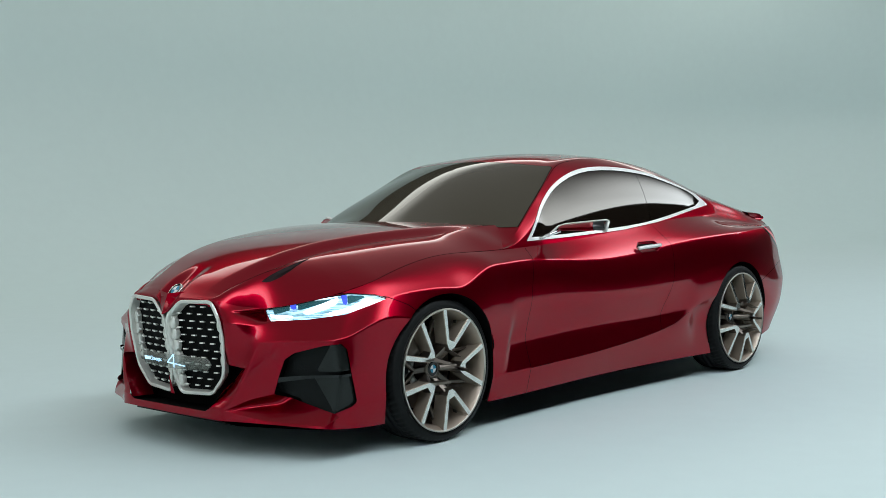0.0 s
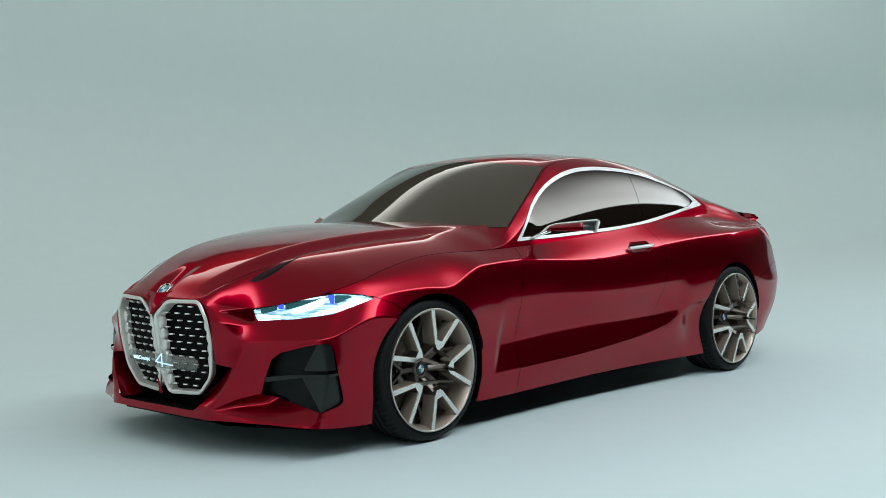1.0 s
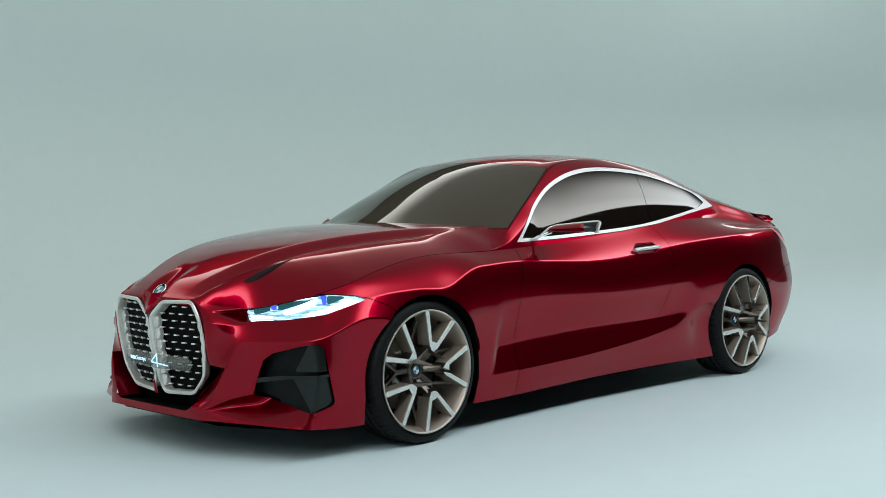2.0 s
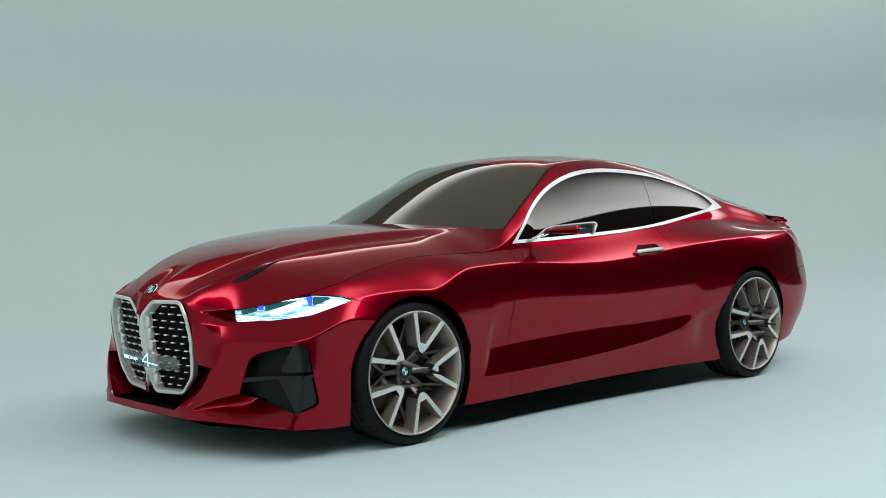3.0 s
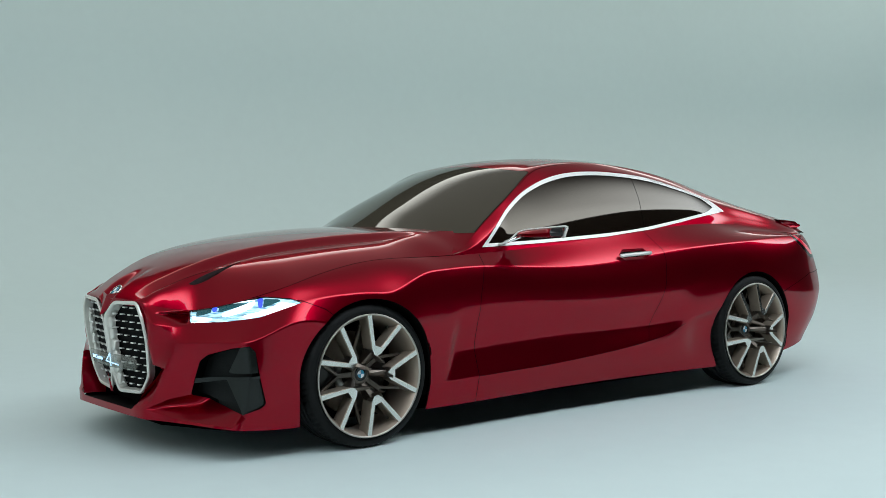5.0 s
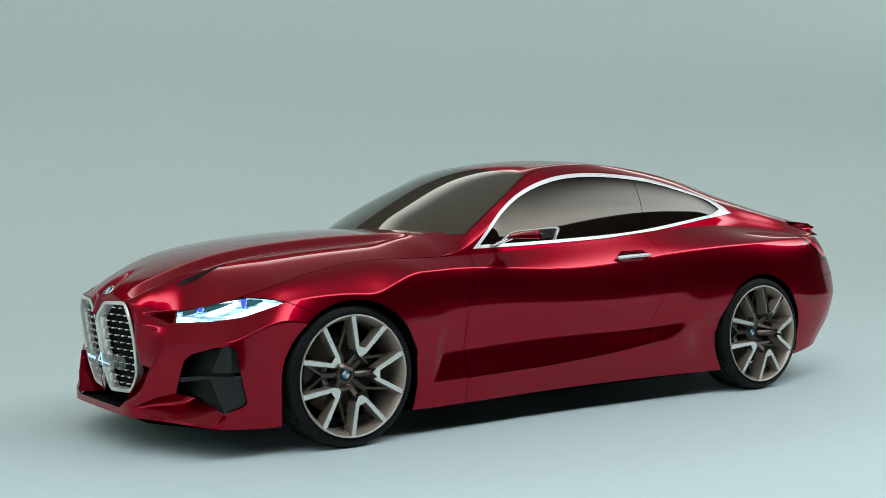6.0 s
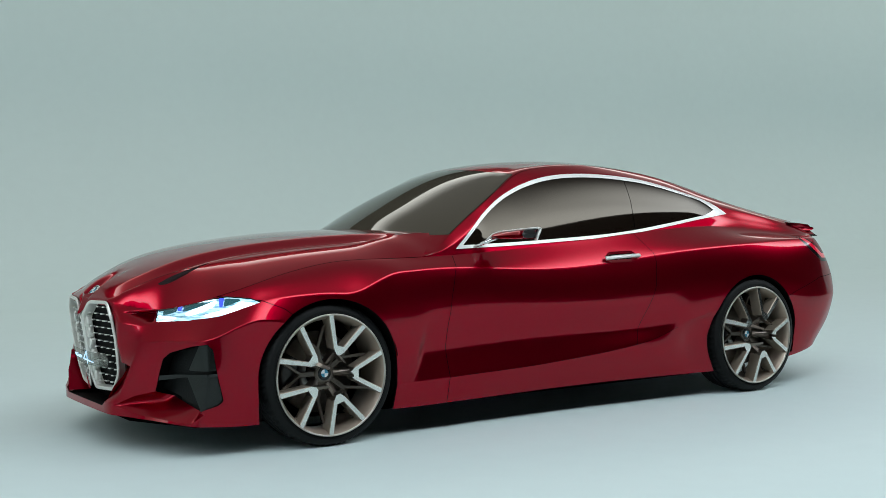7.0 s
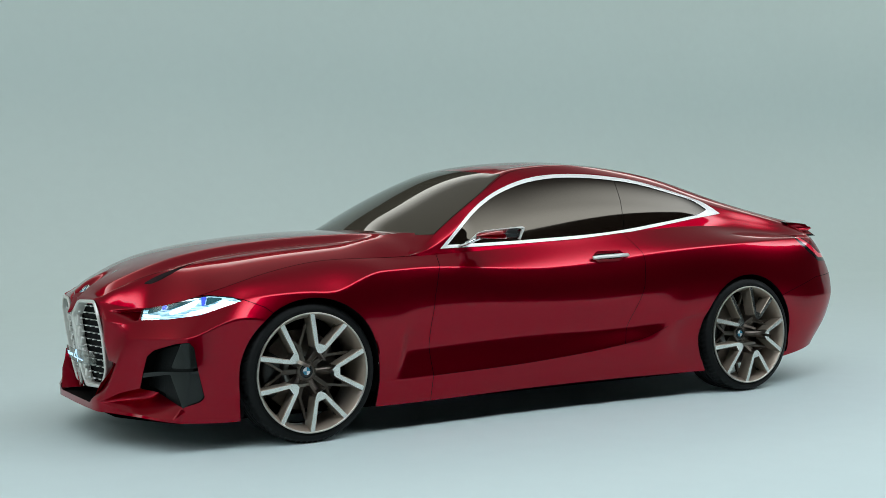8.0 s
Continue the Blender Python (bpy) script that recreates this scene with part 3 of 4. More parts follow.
def louvres():
    xs = np.arange(-.57, .11, .010)
    out = []
    for x in xs:
        wide = .010
        w0 = float(fx(SEAM, np.array([x]))[0]) + .003
        z0 = float(dome_z(np.array([x]), fx(SEAM, np.array([x])))[0]) + .004
        v = np.array([(x, -w0, z0), (x + .004, -w0, z0), (x + wide + .004, -w0 - wide * .95, z0 - .1 * wide), (x + wide, -w0 - wide * .95, z0 - .1 * wide)])
        out.append((v, [(0, 1, 2, 3)]))
    return join(*out)


outer = clip(outer, lambda v: -poly_dist(np.stack([v[:, 0], -v[:, 1]], -1), VENT))
both("hood_flank", outer, PAINT)
both("hood_vent", vent(), mat("dark_red_slot", (.012, .002, .003), .55, 0, 0, .1, 200.0, spec=.15))
both("vent_louvres", louvres(), DARKMETAL)

# greenhouse
house = clip(clip(HOUSE, lambda v: 3.655 - v[:, 0]), lambda v: v[:, 0] - rear_x(v[:, 1]) + .004 + .036 * (1 - step(-v[:, 1], .5, .65)))
fine = [tuple(q) for q in spline([(q[0], q[2]) for q in CHROME_TOP], 60)]
low = [(x, float(fx(BELT, np.array([x]))[0])) for x in np.linspace(2.85, .80, 50)]
DLO = fine + low
# the trim is broad at its rear tip
def dlo(v):
    return poly_dist(x_z(v), DLO)
def trim_w(v):
    return .017 + .034 * step(v[:, 0], 2.62, 2.84) + .004 * step(v[:, 2], 1.15, 1.28)
sidehalf = clip(house, dlo)
house = clip(house, lambda v: -dlo(v))
trim = clip(sidehalf, lambda v: trim_w(v) - dlo(v))
tv = trim[0] + [0, -.004, .001]
both("window_trim", (tv, trim[1]), SATIN)
glass = clip(sidehalf, lambda v: dlo(v) - trim_w(v))
PILLAR = [(2.07, 1.35), (2.073, 1.27), (2.07, 1.15), (2.045, 1.02), (2.015, .90)]
both("door_window", clip(glass, lambda v: line_dist(x_z(v), PILLAR) - .002), GLASS)
both("quarter_window", clip(glass, lambda v: -line_dist(x_z(v), PILLAR) - .002), GLASS)


def screen(v):
    """Positive inside the windscreen."""
    w = -v[:, 1]
    head = 1.262 + .068 * (w / .56) ** 2 - v[:, 0]
    return np.minimum(np.minimum(head, (e_w(v[:, 0]) - .006 - w) * .85), v[:, 0] - .50 - .52 * w ** 2)


def back(v):
    return np.minimum(np.minimum(v[:, 0] - 2.62, 3.22 - v[:, 0]), .46 + v[:, 1])


ws = clip(house, lambda v: np.minimum(screen(v) - .002, 1.6 - v[:, 0]))
mesh_ob("windscreen", *join(ws, flip(ws)), SCREEN, car)
rw = clip(house, lambda v: back(v) - .003)
mesh_ob("rear_window", *join(rw, flip(rw)), GLASS, car)
skin = clip(clip(house, lambda v: np.where(v[:, 0] < 1.6, -screen(v), 1) - .002), lambda v: -back(v) - .003)
roofline = lambda v: e_w(v[:, 0]) + .004 + v[:, 1]
roof = clip(clip(skin, lambda v: roofline(v) - .0012), lambda v: v[:, 0] - 1.2)
frame_side = clip(skin, lambda v: np.maximum(-roofline(v), 1.2 - v[:, 0]) - .0012)
mesh_ob("roof", *join(roof, flip(roof)), PAINT, car)
both("roof_pillar", frame_side, PAINT)
under = side(greenhouse_rows() * np.array([1, .985, 1]) - np.array([0, 0, .012]))
both("cabin_liner", under, MATTBLACK)

# ducktail that rises from the boot lid and closes the tail
tailrows = []
for y in np.linspace(-.655, .655, 61):
    k = (abs(y) / .655) ** 2.4
    deck, top, x = 1.046 - .056 * k, 1.003 - .033 * k, 3.715 - .052 * k
    thick = .080 * (1 - .78 * k)
    tailrows.append([(3.44, y, deck + .008), (3.52, y, deck * .62 + top * .38 + .012), (3.62, y, deck * .25 + top * .75 + .009), (x - .02, y, top - .001), (x, y, top - .003), (x + .010, y, top - .014), (x + .006, y, top - thick), (x - .03, y, top - thick - .012), (3.50, y, top - thick - .012)])
v, f = grid(np.array(tailrows))
f += [tuple(range(9)), tuple(range(len(v) - 1, len(v) - 10, -1))]
mesh_ob("boot_spoiler", v, f, PAINT, car)


# ---------------------------------------------------------------- wheels
RT = 0.3385
TYRE = [(.262, -.08), (.272, -.106), (.288, -.1145), (.300, -.117), (.303, -.1185), (.306, -.117), (.318, -.114), (.328, -.107), (.335, -.094), (.3365, -.078), (.3375, -.076), (.3385, -.055), (.3385, -.046), (.331, -.045), (.331, -.037), (.3385, -.036), (.3385, -.006), (.331, -.005), (.331, .005), (.3385, .006), (.3385, .036), (.331, .037), (.331, .045), (.3385, .046), (.3375, .076), (.335, .094), (.328, .107), (.300, .116), (.272, .106), (.262, .08)]


def prism(a, b, wa, wb, depth):
    """A bar from a to b on the wheel's face: widths wa and wb, sides falling away by depth, its top face apart."""
    a, b = np.array(a, float), np.array(b, float)
    t = (b - a) / np.linalg.norm(b - a)
    s = np.cross(t, [0, -1, 0])
    s /= np.linalg.norm(s)
    n = np.cross(s, t)
    sec = lambda p, w: [p - s * w, p + s * w, p + s * (w + .003) - n * .003, p + s * (w * 1.25) - n * depth, p - s * (w * 1.25) - n * depth, p - s * (w + .003) - n * .003]
    va, vb = sec(a, wa), sec(b, wb)
    f = [(i, (i + 1) % 6, (i + 1) % 6 + 6, i + 6) for i in range(6)] + [tuple(range(5, -1, -1)), tuple(range(6, 12))]
    body = f[1:]
    return (np.array(va[:2] + vb[:2]), [(0, 1, 3, 2)]), (np.array(va + vb), body)


def chain(points, wa, depth):
    """A thin bar through several points."""
    out = []
    for a, b in zip(points, points[1:]):
        a, b = np.array(a), np.array(b)
        e = (b - a) / np.linalg.norm(b - a) * wa * .6
        top, body = prism(a - e, b + e, wa, wa, depth)
        out.append(join(top, body))
    return join(*out)


def wheel_meshes(out):
    """Forks that stand out by out at their roots."""
    arms, faces, stems, ribs = [], [], [], []
    for sgn in (-1, 1):
        j = math.radians(9.3) * sgn
        e = math.radians(19.3) * sgn
        p = (.124 * math.cos(j), -out, .124 * math.sin(j))
        q = (.284 * math.cos(e), -.1235, .284 * math.sin(e))
        top, body = prism(p, q, .0083, .0108, .075)
        arms.append(body)
        faces.append(top)
        # thin bent strut beside the fork, set back, from the hub out to the barrel
        ribs.append(chain([(.045, -.034, .026 * sgn), (.108, -.042, .072 * sgn), (.205, -.058, .080 * sgn), (.262, -.072, .066 * sgn)], .0045, .022))
    # the two arms run together in a blunt fork; below it a narrow wedge drops to the hub
    flat = lambda x, z: (x, -out + (math.hypot(x, z) - .124) * ((out - .1235) / .16 if x > .09 else 1.5), z)
    v = [flat(.119, -.0285), flat(.098, -.0095), flat(.070, -.006), flat(.070, .006), flat(.098, .0095), flat(.119, .0285), flat(.140, .0175), flat(.140, -.0175)]
    faces.append((np.array([v[i] for i in (0, 7, 6, 5, 4, 1)]), [(0, 1, 2, 3, 4, 5)]))
    u = [(x, y + .05, z) for x, y, z in v]
    stems.append((np.array(v + u), [(1, 4, 3, 2)] + [(a, a + 8, b + 8, b) for a, b in ((1, 0), (2, 1), (3, 2), (4, 3), (5, 4), (7, 6))]))
    v = [(.046, -.038, -.012), (.046, -.045, 0), (.046, -.038, .012), (.106, -out + .022, -.017), (.098, -out + .010, 0), (.106, -out + .022, .017), (.116, -.04, -.022), (.116, -.04, .022), (.046, -.01, -.014), (.046, -.01, .014)]
    stems.append((np.array(v), [(0, 3, 4, 1), (1, 4, 5, 2), (0, 8, 6, 3), (2, 5, 7, 9)]))
    return arms, faces, join(*stems), ribs


def roundel(name, at, r, parent):
    """A round badge facing -y: dark ring, blue and white quarters."""
    b = empty(name, at=at)
    b.parent = parent
    mesh_ob("rim", *lathe([(r, .003), (r, -.002), (r * .94, -.004), (r * .9, -.003)], 48), CHROME, b)
    mesh_ob("ring", *lathe([(r * .92, -.002), (r * .62, -.003)], 48), GLOSSBLACK, b)
    for k, m in ((0, BADGE_BLUE), (1, BADGE_WHITE)):
        vs, fs = [], []
        for q in (0, 1):
            a = np.radians(np.linspace(0, 90, 12) + 90 * k + 180 * q)
            n = len(vs)
            vs += [(0, -.0035, 0)] + [(r * .62 * math.cos(z), -.0035, r * .62 * math.sin(z)) for z in a]
            fs += [(n, n + i + 1, n + i + 2) for i in range(11)]
        mesh_ob("quarter", np.array(vs), fs, m, b)
    return b


LIP = mat("turned_rim_lip", (.52, .48, .43), .30, 1.0, 0, .08, 300.0)
BADGE_BLUE = mat("badge_blue", (.03, .26, .42), .25, 0, .6)
BADGE_WHITE = mat("badge_white", (.75, .78, .8), .25, 0, .6)
POLISHED = mat("machined_aluminium", (.70, .69, .66), .2, 1.0, 0, .05, 400.0)
HUBDARK = mat("dark_bronze", (.115, .094, .077), .4, .7, .2, .1, 200.0)
ROOT = mat("polished_bronze", (.26, .225, .195), .36, 1.0, 0, .06, 300.0)
DISC = mat("brake_disc_steel", (.32, .30, .28), .35, 1.0, 0, .15, 60.0)


def share(name, data, parent, m=None):
    ob = new(name, data)
    ob.parent = parent
    if m is not None:
        ob.matrix_basis = m
    return ob


WHEEL_DATA = {}


def data(name, mesh, material, smooth=True):
    if name not in WHEEL_DATA:
        ob = mesh_ob(name, *mesh, material, None, "", smooth)
        WHEEL_DATA[name] = ob.data
        bpy.data.objects.remove(ob)
    return WHEEL_DATA[name]


# slanted notches across the tyre's shoulders
v, f = lathe(TYRE, 288)
v = np.array(v)
r, a = np.hypot(v[:, 0], v[:, 2]), np.degrees(np.arctan2(v[:, 2], v[:, 0]))
notch = np.where((r > .330) & (np.abs(v[:, 1]) > .045), np.mod(a + 60 * np.abs(v[:, 1]), 5) < 1.3, False)
v[:, [0, 2]] *= (1 - .0065 * notch / r)[:, None]
TREAD = (v, f)

FRONT_WHEEL, REAR_WHEEL = wheel_meshes(.123), wheel_meshes(.146)


def wheel(at, turn, kind, set_of):
    ARM, FACE, STEM, RIB = set_of
    w = empty("wheel", at=at)
    w.parent = car
    share("tyre", data("tyre", TREAD, RUBBER), w)
    share("rim", data("rim", lathe([(.272, .10), (.264, .06), (.258, -.03), (.262, -.085), (.2735, -.112), (.2795, -.121)], 128), BRONZE), w)
    share("rim_lip", data("rim_lip", lathe([(.2795, -.121), (.281, -.1245), (.2875, -.1255), (.2884, -.122), (.287, -.110)], 128), LIP), w)
    share("hub", data("hub", lathe([(.034, -.040), (.043, -.040), (.050, -.036), (.055, -.01), (.06, .05)], 48), HUBDARK), w)
    share("brake_disc", data("brake_disc", lathe([(.07, .02), (.10, .02), (.10, .035), (.195, .035), (.195, .06), (.07, .06)], 96), DISC), w)
    a = np.radians(np.linspace(150, 215, 14))
    cal = np.array([[(r * math.cos(z), y, r * math.sin(z)) for r, y in ((.125, .0), (.150, -.012), (.200, -.012), (.215, .0), (.215, .08), (.125, .08))] for z in a])
    v, f = grid(cal)
    f = f + [tuple(range(6)), tuple(range(len(v) - 1, len(v) - 7, -1))]
    share("brake_caliper", data("brake_caliper", (v, f), DARKMETAL), w)
    for i in range(5):
        m = pose(0, 0, 0, 0, -(turn + 72 * i), 0)
        for k in (0, 1):
            share("spoke", data("spoke%d%s" % (k, kind), ARM[k], SPOKE, False), w, m)
            share("spoke_face", data("spoke_face%d%s" % (k, kind), FACE[k], POLISHED, False), w, m)
            share("spoke_strut", data("spoke_strut%d%s" % (k, kind), RIB[k], HUBDARK, False), w, m)
        share("fork_face", data("fork_face" + kind, FACE[2], POLISHED, False), w, m)
        share("spoke_root", data("spoke_root" + kind, STEM, ROOT, False), w, m)
    cap = [("cap_ring", lathe([(.034, -.040), (.030, -.043), (.027, -.041)], 40), GLOSSBLACK), ("cap", lathe([(.0272, -.041), (.0, -.0425)], 40), GLOSSBLACK)]
    for n, me, mt in cap:
        share(n, data(n, me, mt), w)
    for k, mt in ((0, BADGE_BLUE), (1, BADGE_WHITE)):
        vs, fs = [], []
        for q in (0, 1):
            b = np.radians(np.linspace(0, 90, 8) + 90 * k + 180 * q)
            n = len(vs)
            vs += [(0, -.0432, 0)] + [(.019 * math.cos(z), -.0428, .019 * math.sin(z)) for z in b]
            fs += [(n, n + i + 1, n + i + 2) for i in range(7)]
        share("cap_badge", data("cap_badge%d" % k, (np.array(vs), fs), mt), w)
    return w


for sgn in (-1, 1):
    for x, turn, kind, set_of in ((0, -1, "front", FRONT_WHEEL), (2.85, -4, "rear", REAR_WHEEL)):
        wheel(pose(x, -.80, RT) if sgn < 0 else pose(x, .80, RT, 0, 0, 180), turn, kind, set_of)
        # dark liner of the arch
        a = np.radians(np.linspace(-20, 200, 50))
        rows = np.array([[(x + r * math.cos(z), sgn * y, ARCH_Z + r * math.sin(z)) for r, y in ((ARCH + .004, .885 + (.040 if x < 1 else .022) * float(step(math.sin(z), .02, .25) * step(math.cos(z), -.8, -.3))), (ARCH + .012, .87), (ARCH + .012, .50), (.02, .50))] for z in a])
        mesh_ob("arch_liner", *grid(rows), MATTBLACK, car)
# underbody set below the sills, to block light and deepen the shadow there
floor_v = [(x, y, z) for x, y, h in ((-.85, .28, .160), (-.80, .39, .135), (-.72, .50, .128), (-.60, .72, .126), (.45, .78, .124), (2.4, .78, .124), (3.3, .74, .165), (3.65, .5, .20)) for y, z in ((-y, h), (y, h))]
mesh_ob("underbody", floor_v, [(2 * i, 2 * i + 1, 2 * i + 3, 2 * i + 2) for i in range(7)], MATTBLACK, car, smooth=False)

# ---------------------------------------------------------------- front end


def kidney_x(w, z):
    return -.907 + .12 * w + .14 * np.maximum(.63 - z, -.0)


def rounded(poly, r, n=5):
    """The polygon with its corners rounded."""
    q = np.asarray(poly, float)
    out = []
    for a, b, c in zip(np.roll(q, 1, 0), q, np.roll(q, -1, 0)):
        u, v = (a - b) / np.linalg.norm(a - b), (c - b) / np.linalg.norm(c - b)
        s = min(r, np.linalg.norm(a - b) * .45, np.linalg.norm(c - b) * .45)
        for t in np.linspace(0, 1, n):
            out.append(b + u * s * (1 - t) ** 2 + v * s * t ** 2)
    return np.array(out)


def kidney(sgn):
    g = empty("kidney_grille")
    g.parent = car
    o = rounded(KIDNEY, .03)
    c = o.mean(0)
    path = np.array([(kidney_x(w, z), sgn * w, z) for w, z in o])
    nxt, prv = np.roll(o, -1, 0), np.roll(o, 1, 0)
    t = nxt - prv
    n = np.stack([-t[:, 1], t[:, 0]], -1)
    n /= np.linalg.norm(n, axis=1, keepdims=True)
    if ((c - o) * n).sum() < 0:
        n = -n
    wide = .0165
    rings = []
    for inset, dx in ((0, .008), (.0, .003), (.002, 0), (wide - .003, 0), (wide, .004), (wide + .004, .05)):
        q = o + n * inset
        rings.append([(kidney_x(w, z) + dx, sgn * w, z) for w, z in q])
    rows = np.array(rings)
    k, m = rows.shape[:2]
    f = [(i * m + j, i * m + (j + 1) % m, (i + 1) * m + (j + 1) % m, (i + 1) * m + j) for i in range(k - 1) for j in range(m)]
    if sgn > 0:
        f = [tuple(reversed(q)) for q in f]
    mesh_ob("frame", rows.reshape(-1, 3), f, FRAME, g, smooth=False)
    q = o + n * .012
    v = [(kidney_x(w, z) + .045, sgn * w, z) for w, z in q]
    mesh_ob("backing", v, [tuple(range(len(v)))], MATTBLACK, g, smooth=False)
    inside = o + n * .03
    fin = data("fin", FIN, SATIN, False)
    for row in range(13):
        z = .6615 - row * .0332
        for col in range(6):
            w = (.066 if row % 2 else .021) + col * .0662
            if row < 2:
                w += .010
            if poly_dist(np.array([[w, z]]), inside)[0] > -.004:
                share("fin", fin, g, pose(kidney_x(w, z) + .022, sgn * w, z, sgn * 6, 0, sgn * -8))
    # scalloped inner flank
    for i in range(6):
        z = .585 - i * .054
        v, f = lathe([(.0, -.005), (.024, -.004), (.029, -.001), (.030, .004), (.030, .02)], 28)
        near = np.stack([kidney_x(.04, z) + .014 + v[:, 1], sgn * (.030 + v[:, 0] * .75), z + v[:, 2]], -1)
        mesh_ob("scallop", near, f if sgn < 0 else [tuple(reversed(q)) for q in f], FRAME, g)
        if i > 3:
            continue
        edge = float(np.interp(z, [.259, .345, .42, .52, .622], [.25, .331, .346, .358, .348]))
        far = np.stack([kidney_x(edge, z) + .020 + v[:, 1], sgn * (edge - .034 + v[:, 0] * .5), z + v[:, 2]], -1)
        mesh_ob("scallop", far, f if sgn < 0 else [tuple(reversed(q)) for q in f], FRAME, g)
    return g


FIN = (np.array([(-.006, -.012, -.002), (-.008, .010, .000), (-.006, .011, .006), (-.004, -.011, .004), (.012, -.006, -.003), (.012, .006, -.003), (.012, .006, .002), (.012, -.006, .002)]), [(0, 3, 2, 1), (0, 1, 5, 4), (1, 2, 6, 5), (2, 3, 7, 6), (3, 0, 4, 7)])
for sgn in (-1, 1):
    kidney(sgn)
pit = [(-.72, -.505, .18), (-.72, .505, .18), (-.72, .505, .40), (-.76, .34, .43), (-.76, .34, .68), (-.76, -.34, .68), (-.76, -.34, .43), (-.72, -.505, .40), (-.885, -.30, .197), (-.885, .30, .197), (-.78, -.50, .186), (-.78, .50, .186)]
mesh_ob("grille_cavity", pit, [(0, 1, 2, 3, 6, 7), (3, 4, 5, 6), (0, 10, 8, 9, 11, 1)], MATTBLACK, car, smooth=False)
# side walls of the opening under the kidneys
cheek = np.array([(-.888, -.30, .208), (-.866, -.378, .303), (-.840, -.425, .350), (-.824, -.462, .398), (-.815, -.41, .408)])
both("lower_opening_side", grid(np.array([cheek + [.002, .002, 0], cheek + [.05, .012, 0], cheek + [.105, .03, 0]])), PAINT)
# nose tip between the kidneys
tip = []
for q in np.linspace(0, 1, 14):
    z, x = .716 - .094 * q, -.860 - .049 * q
    hw = .098 * (1 - q) ** .8 + .003
    tip.append([(x - .022 * (1 - abs(s)) * (1 - .5 * q), s * hw, z + .012 * abs(s) * (1 - q)) for s in np.linspace(-1, 1, 13)])
mesh_ob("nose_tip", *grid(np.array(tip)), PAINT, car, smooth=False)
roundel("badge", pose(-.838, 0, .728, -45, 0, -90), .039, car)
spike = [(-.875, -.0, .268), (-.866, -.016, .252), (-.866, .016, .252), (-.885, 0, .345), (-.86, 0, .25)]
mesh_ob("lower_spike", spike, [(3, 1, 4), (3, 4, 2)], PAINT, car, smooth=False)


# ---------------------------------------------------------------- lamps, intakes, mirrors, handles
WHITE_LED = mat("lit_daylight_guide", (.8, .9, 1.0), .3, emit=((.75, .92, 1.0), 3.2))
CYAN_LED = mat("lit_cyan_guide", (.2, .36, .42), .3, emit=((.44, .78, .95), 0.95))
nt = CYAN_LED.node_tree
co, mp, ns = nt.nodes.new("ShaderNodeTexCoord"), nt.nodes.new("ShaderNodeMapping"), nt.nodes.new("ShaderNodeTexNoise")
mp.inputs["Rotation"].default_value, mp.inputs["Scale"].default_value = (0, 0, radians(45)), (26, 5, 120)
ns.inputs["Scale"].default_value, ns.inputs["Detail"].default_value = 1.0, 3
nt.links.new(co.outputs["Object"], mp.inputs["Vector"])
nt.links.new(mp.outputs[0], ns.inputs["Vector"])
r = nt.nodes.new("ShaderNodeMapRange")
r.interpolation_type = "SMOOTHSTEP"
for name, value in (("From Min", .42), ("From Max", .60), ("To Min", .35), ("To Max", 2.6)):
    r.inputs[name].default_value = value
nt.links.new(ns.outputs["Fac"], r.inputs["Value"])
nt.links.new(r.outputs[0], nt.nodes["Principled BSDF"].inputs["Emission Strength"])
BLUE_LED = mat("lit_blue_laser_lens", (.1, .15, .6), .2, emit=((.04, .09, 1.0), 1.1))
# the pockets' own faint glow stands in for LED light falling on them
TEAL = mat("dark_teal_reflector_glow", (.02, .11, .13), .15, .6, .5, emit=((.02, .16, .19), .6))
LENS = bpy.data.materials.new("clear_lens")
LENS.use_nodes = True
nt = LENS.node_tree
nt.nodes.remove(nt.nodes["Principled BSDF"])
mixer, clear, gloss, fres = nt.nodes.new("ShaderNodeMixShader"), nt.nodes.new("ShaderNodeBsdfTransparent"), nt.nodes.new("ShaderNodeBsdfGlossy"), nt.nodes.new("ShaderNodeFresnel")
gloss.inputs["Roughness"].default_value = .02
nt.links.new(fres.outputs[0], mixer.inputs[0])
nt.links.new(clear.outputs[0], mixer.inputs[1])
nt.links.new(gloss.outputs[0], mixer.inputs[2])
nt.links.new(mixer.outputs[0], nt.nodes["Material Output"].inputs[0])


def push(mesh, d):
    """The mesh sunk by d along its own normals."""
    v, f = np.asarray(mesh[0], float), mesh[1]
    n = np.zeros_like(v)
    for q in f:
        c = np.cross(v[q[1]] - v[q[0]], v[q[2]] - v[q[0]])
        for i in q:
            n[i] += c
    n /= np.linalg.norm(n, axis=1, keepdims=True) + 1e-12
    if (n[:, 1] > 0).mean() > .5:
        n = -n
    return v - n * d, f


# black honeycomb behind the intake's flaps
COMB = mat("black_honeycomb", (.005, .006, .006), .38, 0, 0, 0, 40.0, spec=.16)
nt = COMB.node_tree
co, cells, relief = nt.nodes.new("ShaderNodeTexCoord"), nt.nodes.new("ShaderNodeTexVoronoi"), nt.nodes.new("ShaderNodeBump")
cells.feature = "DISTANCE_TO_EDGE"
cells.inputs["Scale"].default_value, cells.inputs["Randomness"].default_value = 70, .4
relief.inputs["Strength"].default_value, relief.inputs["Distance"].default_value = .35, .004
nt.links.new(co.outputs["Object"], cells.inputs["Vector"])
nt.links.new(cells.outputs["Distance"], relief.inputs["Height"])
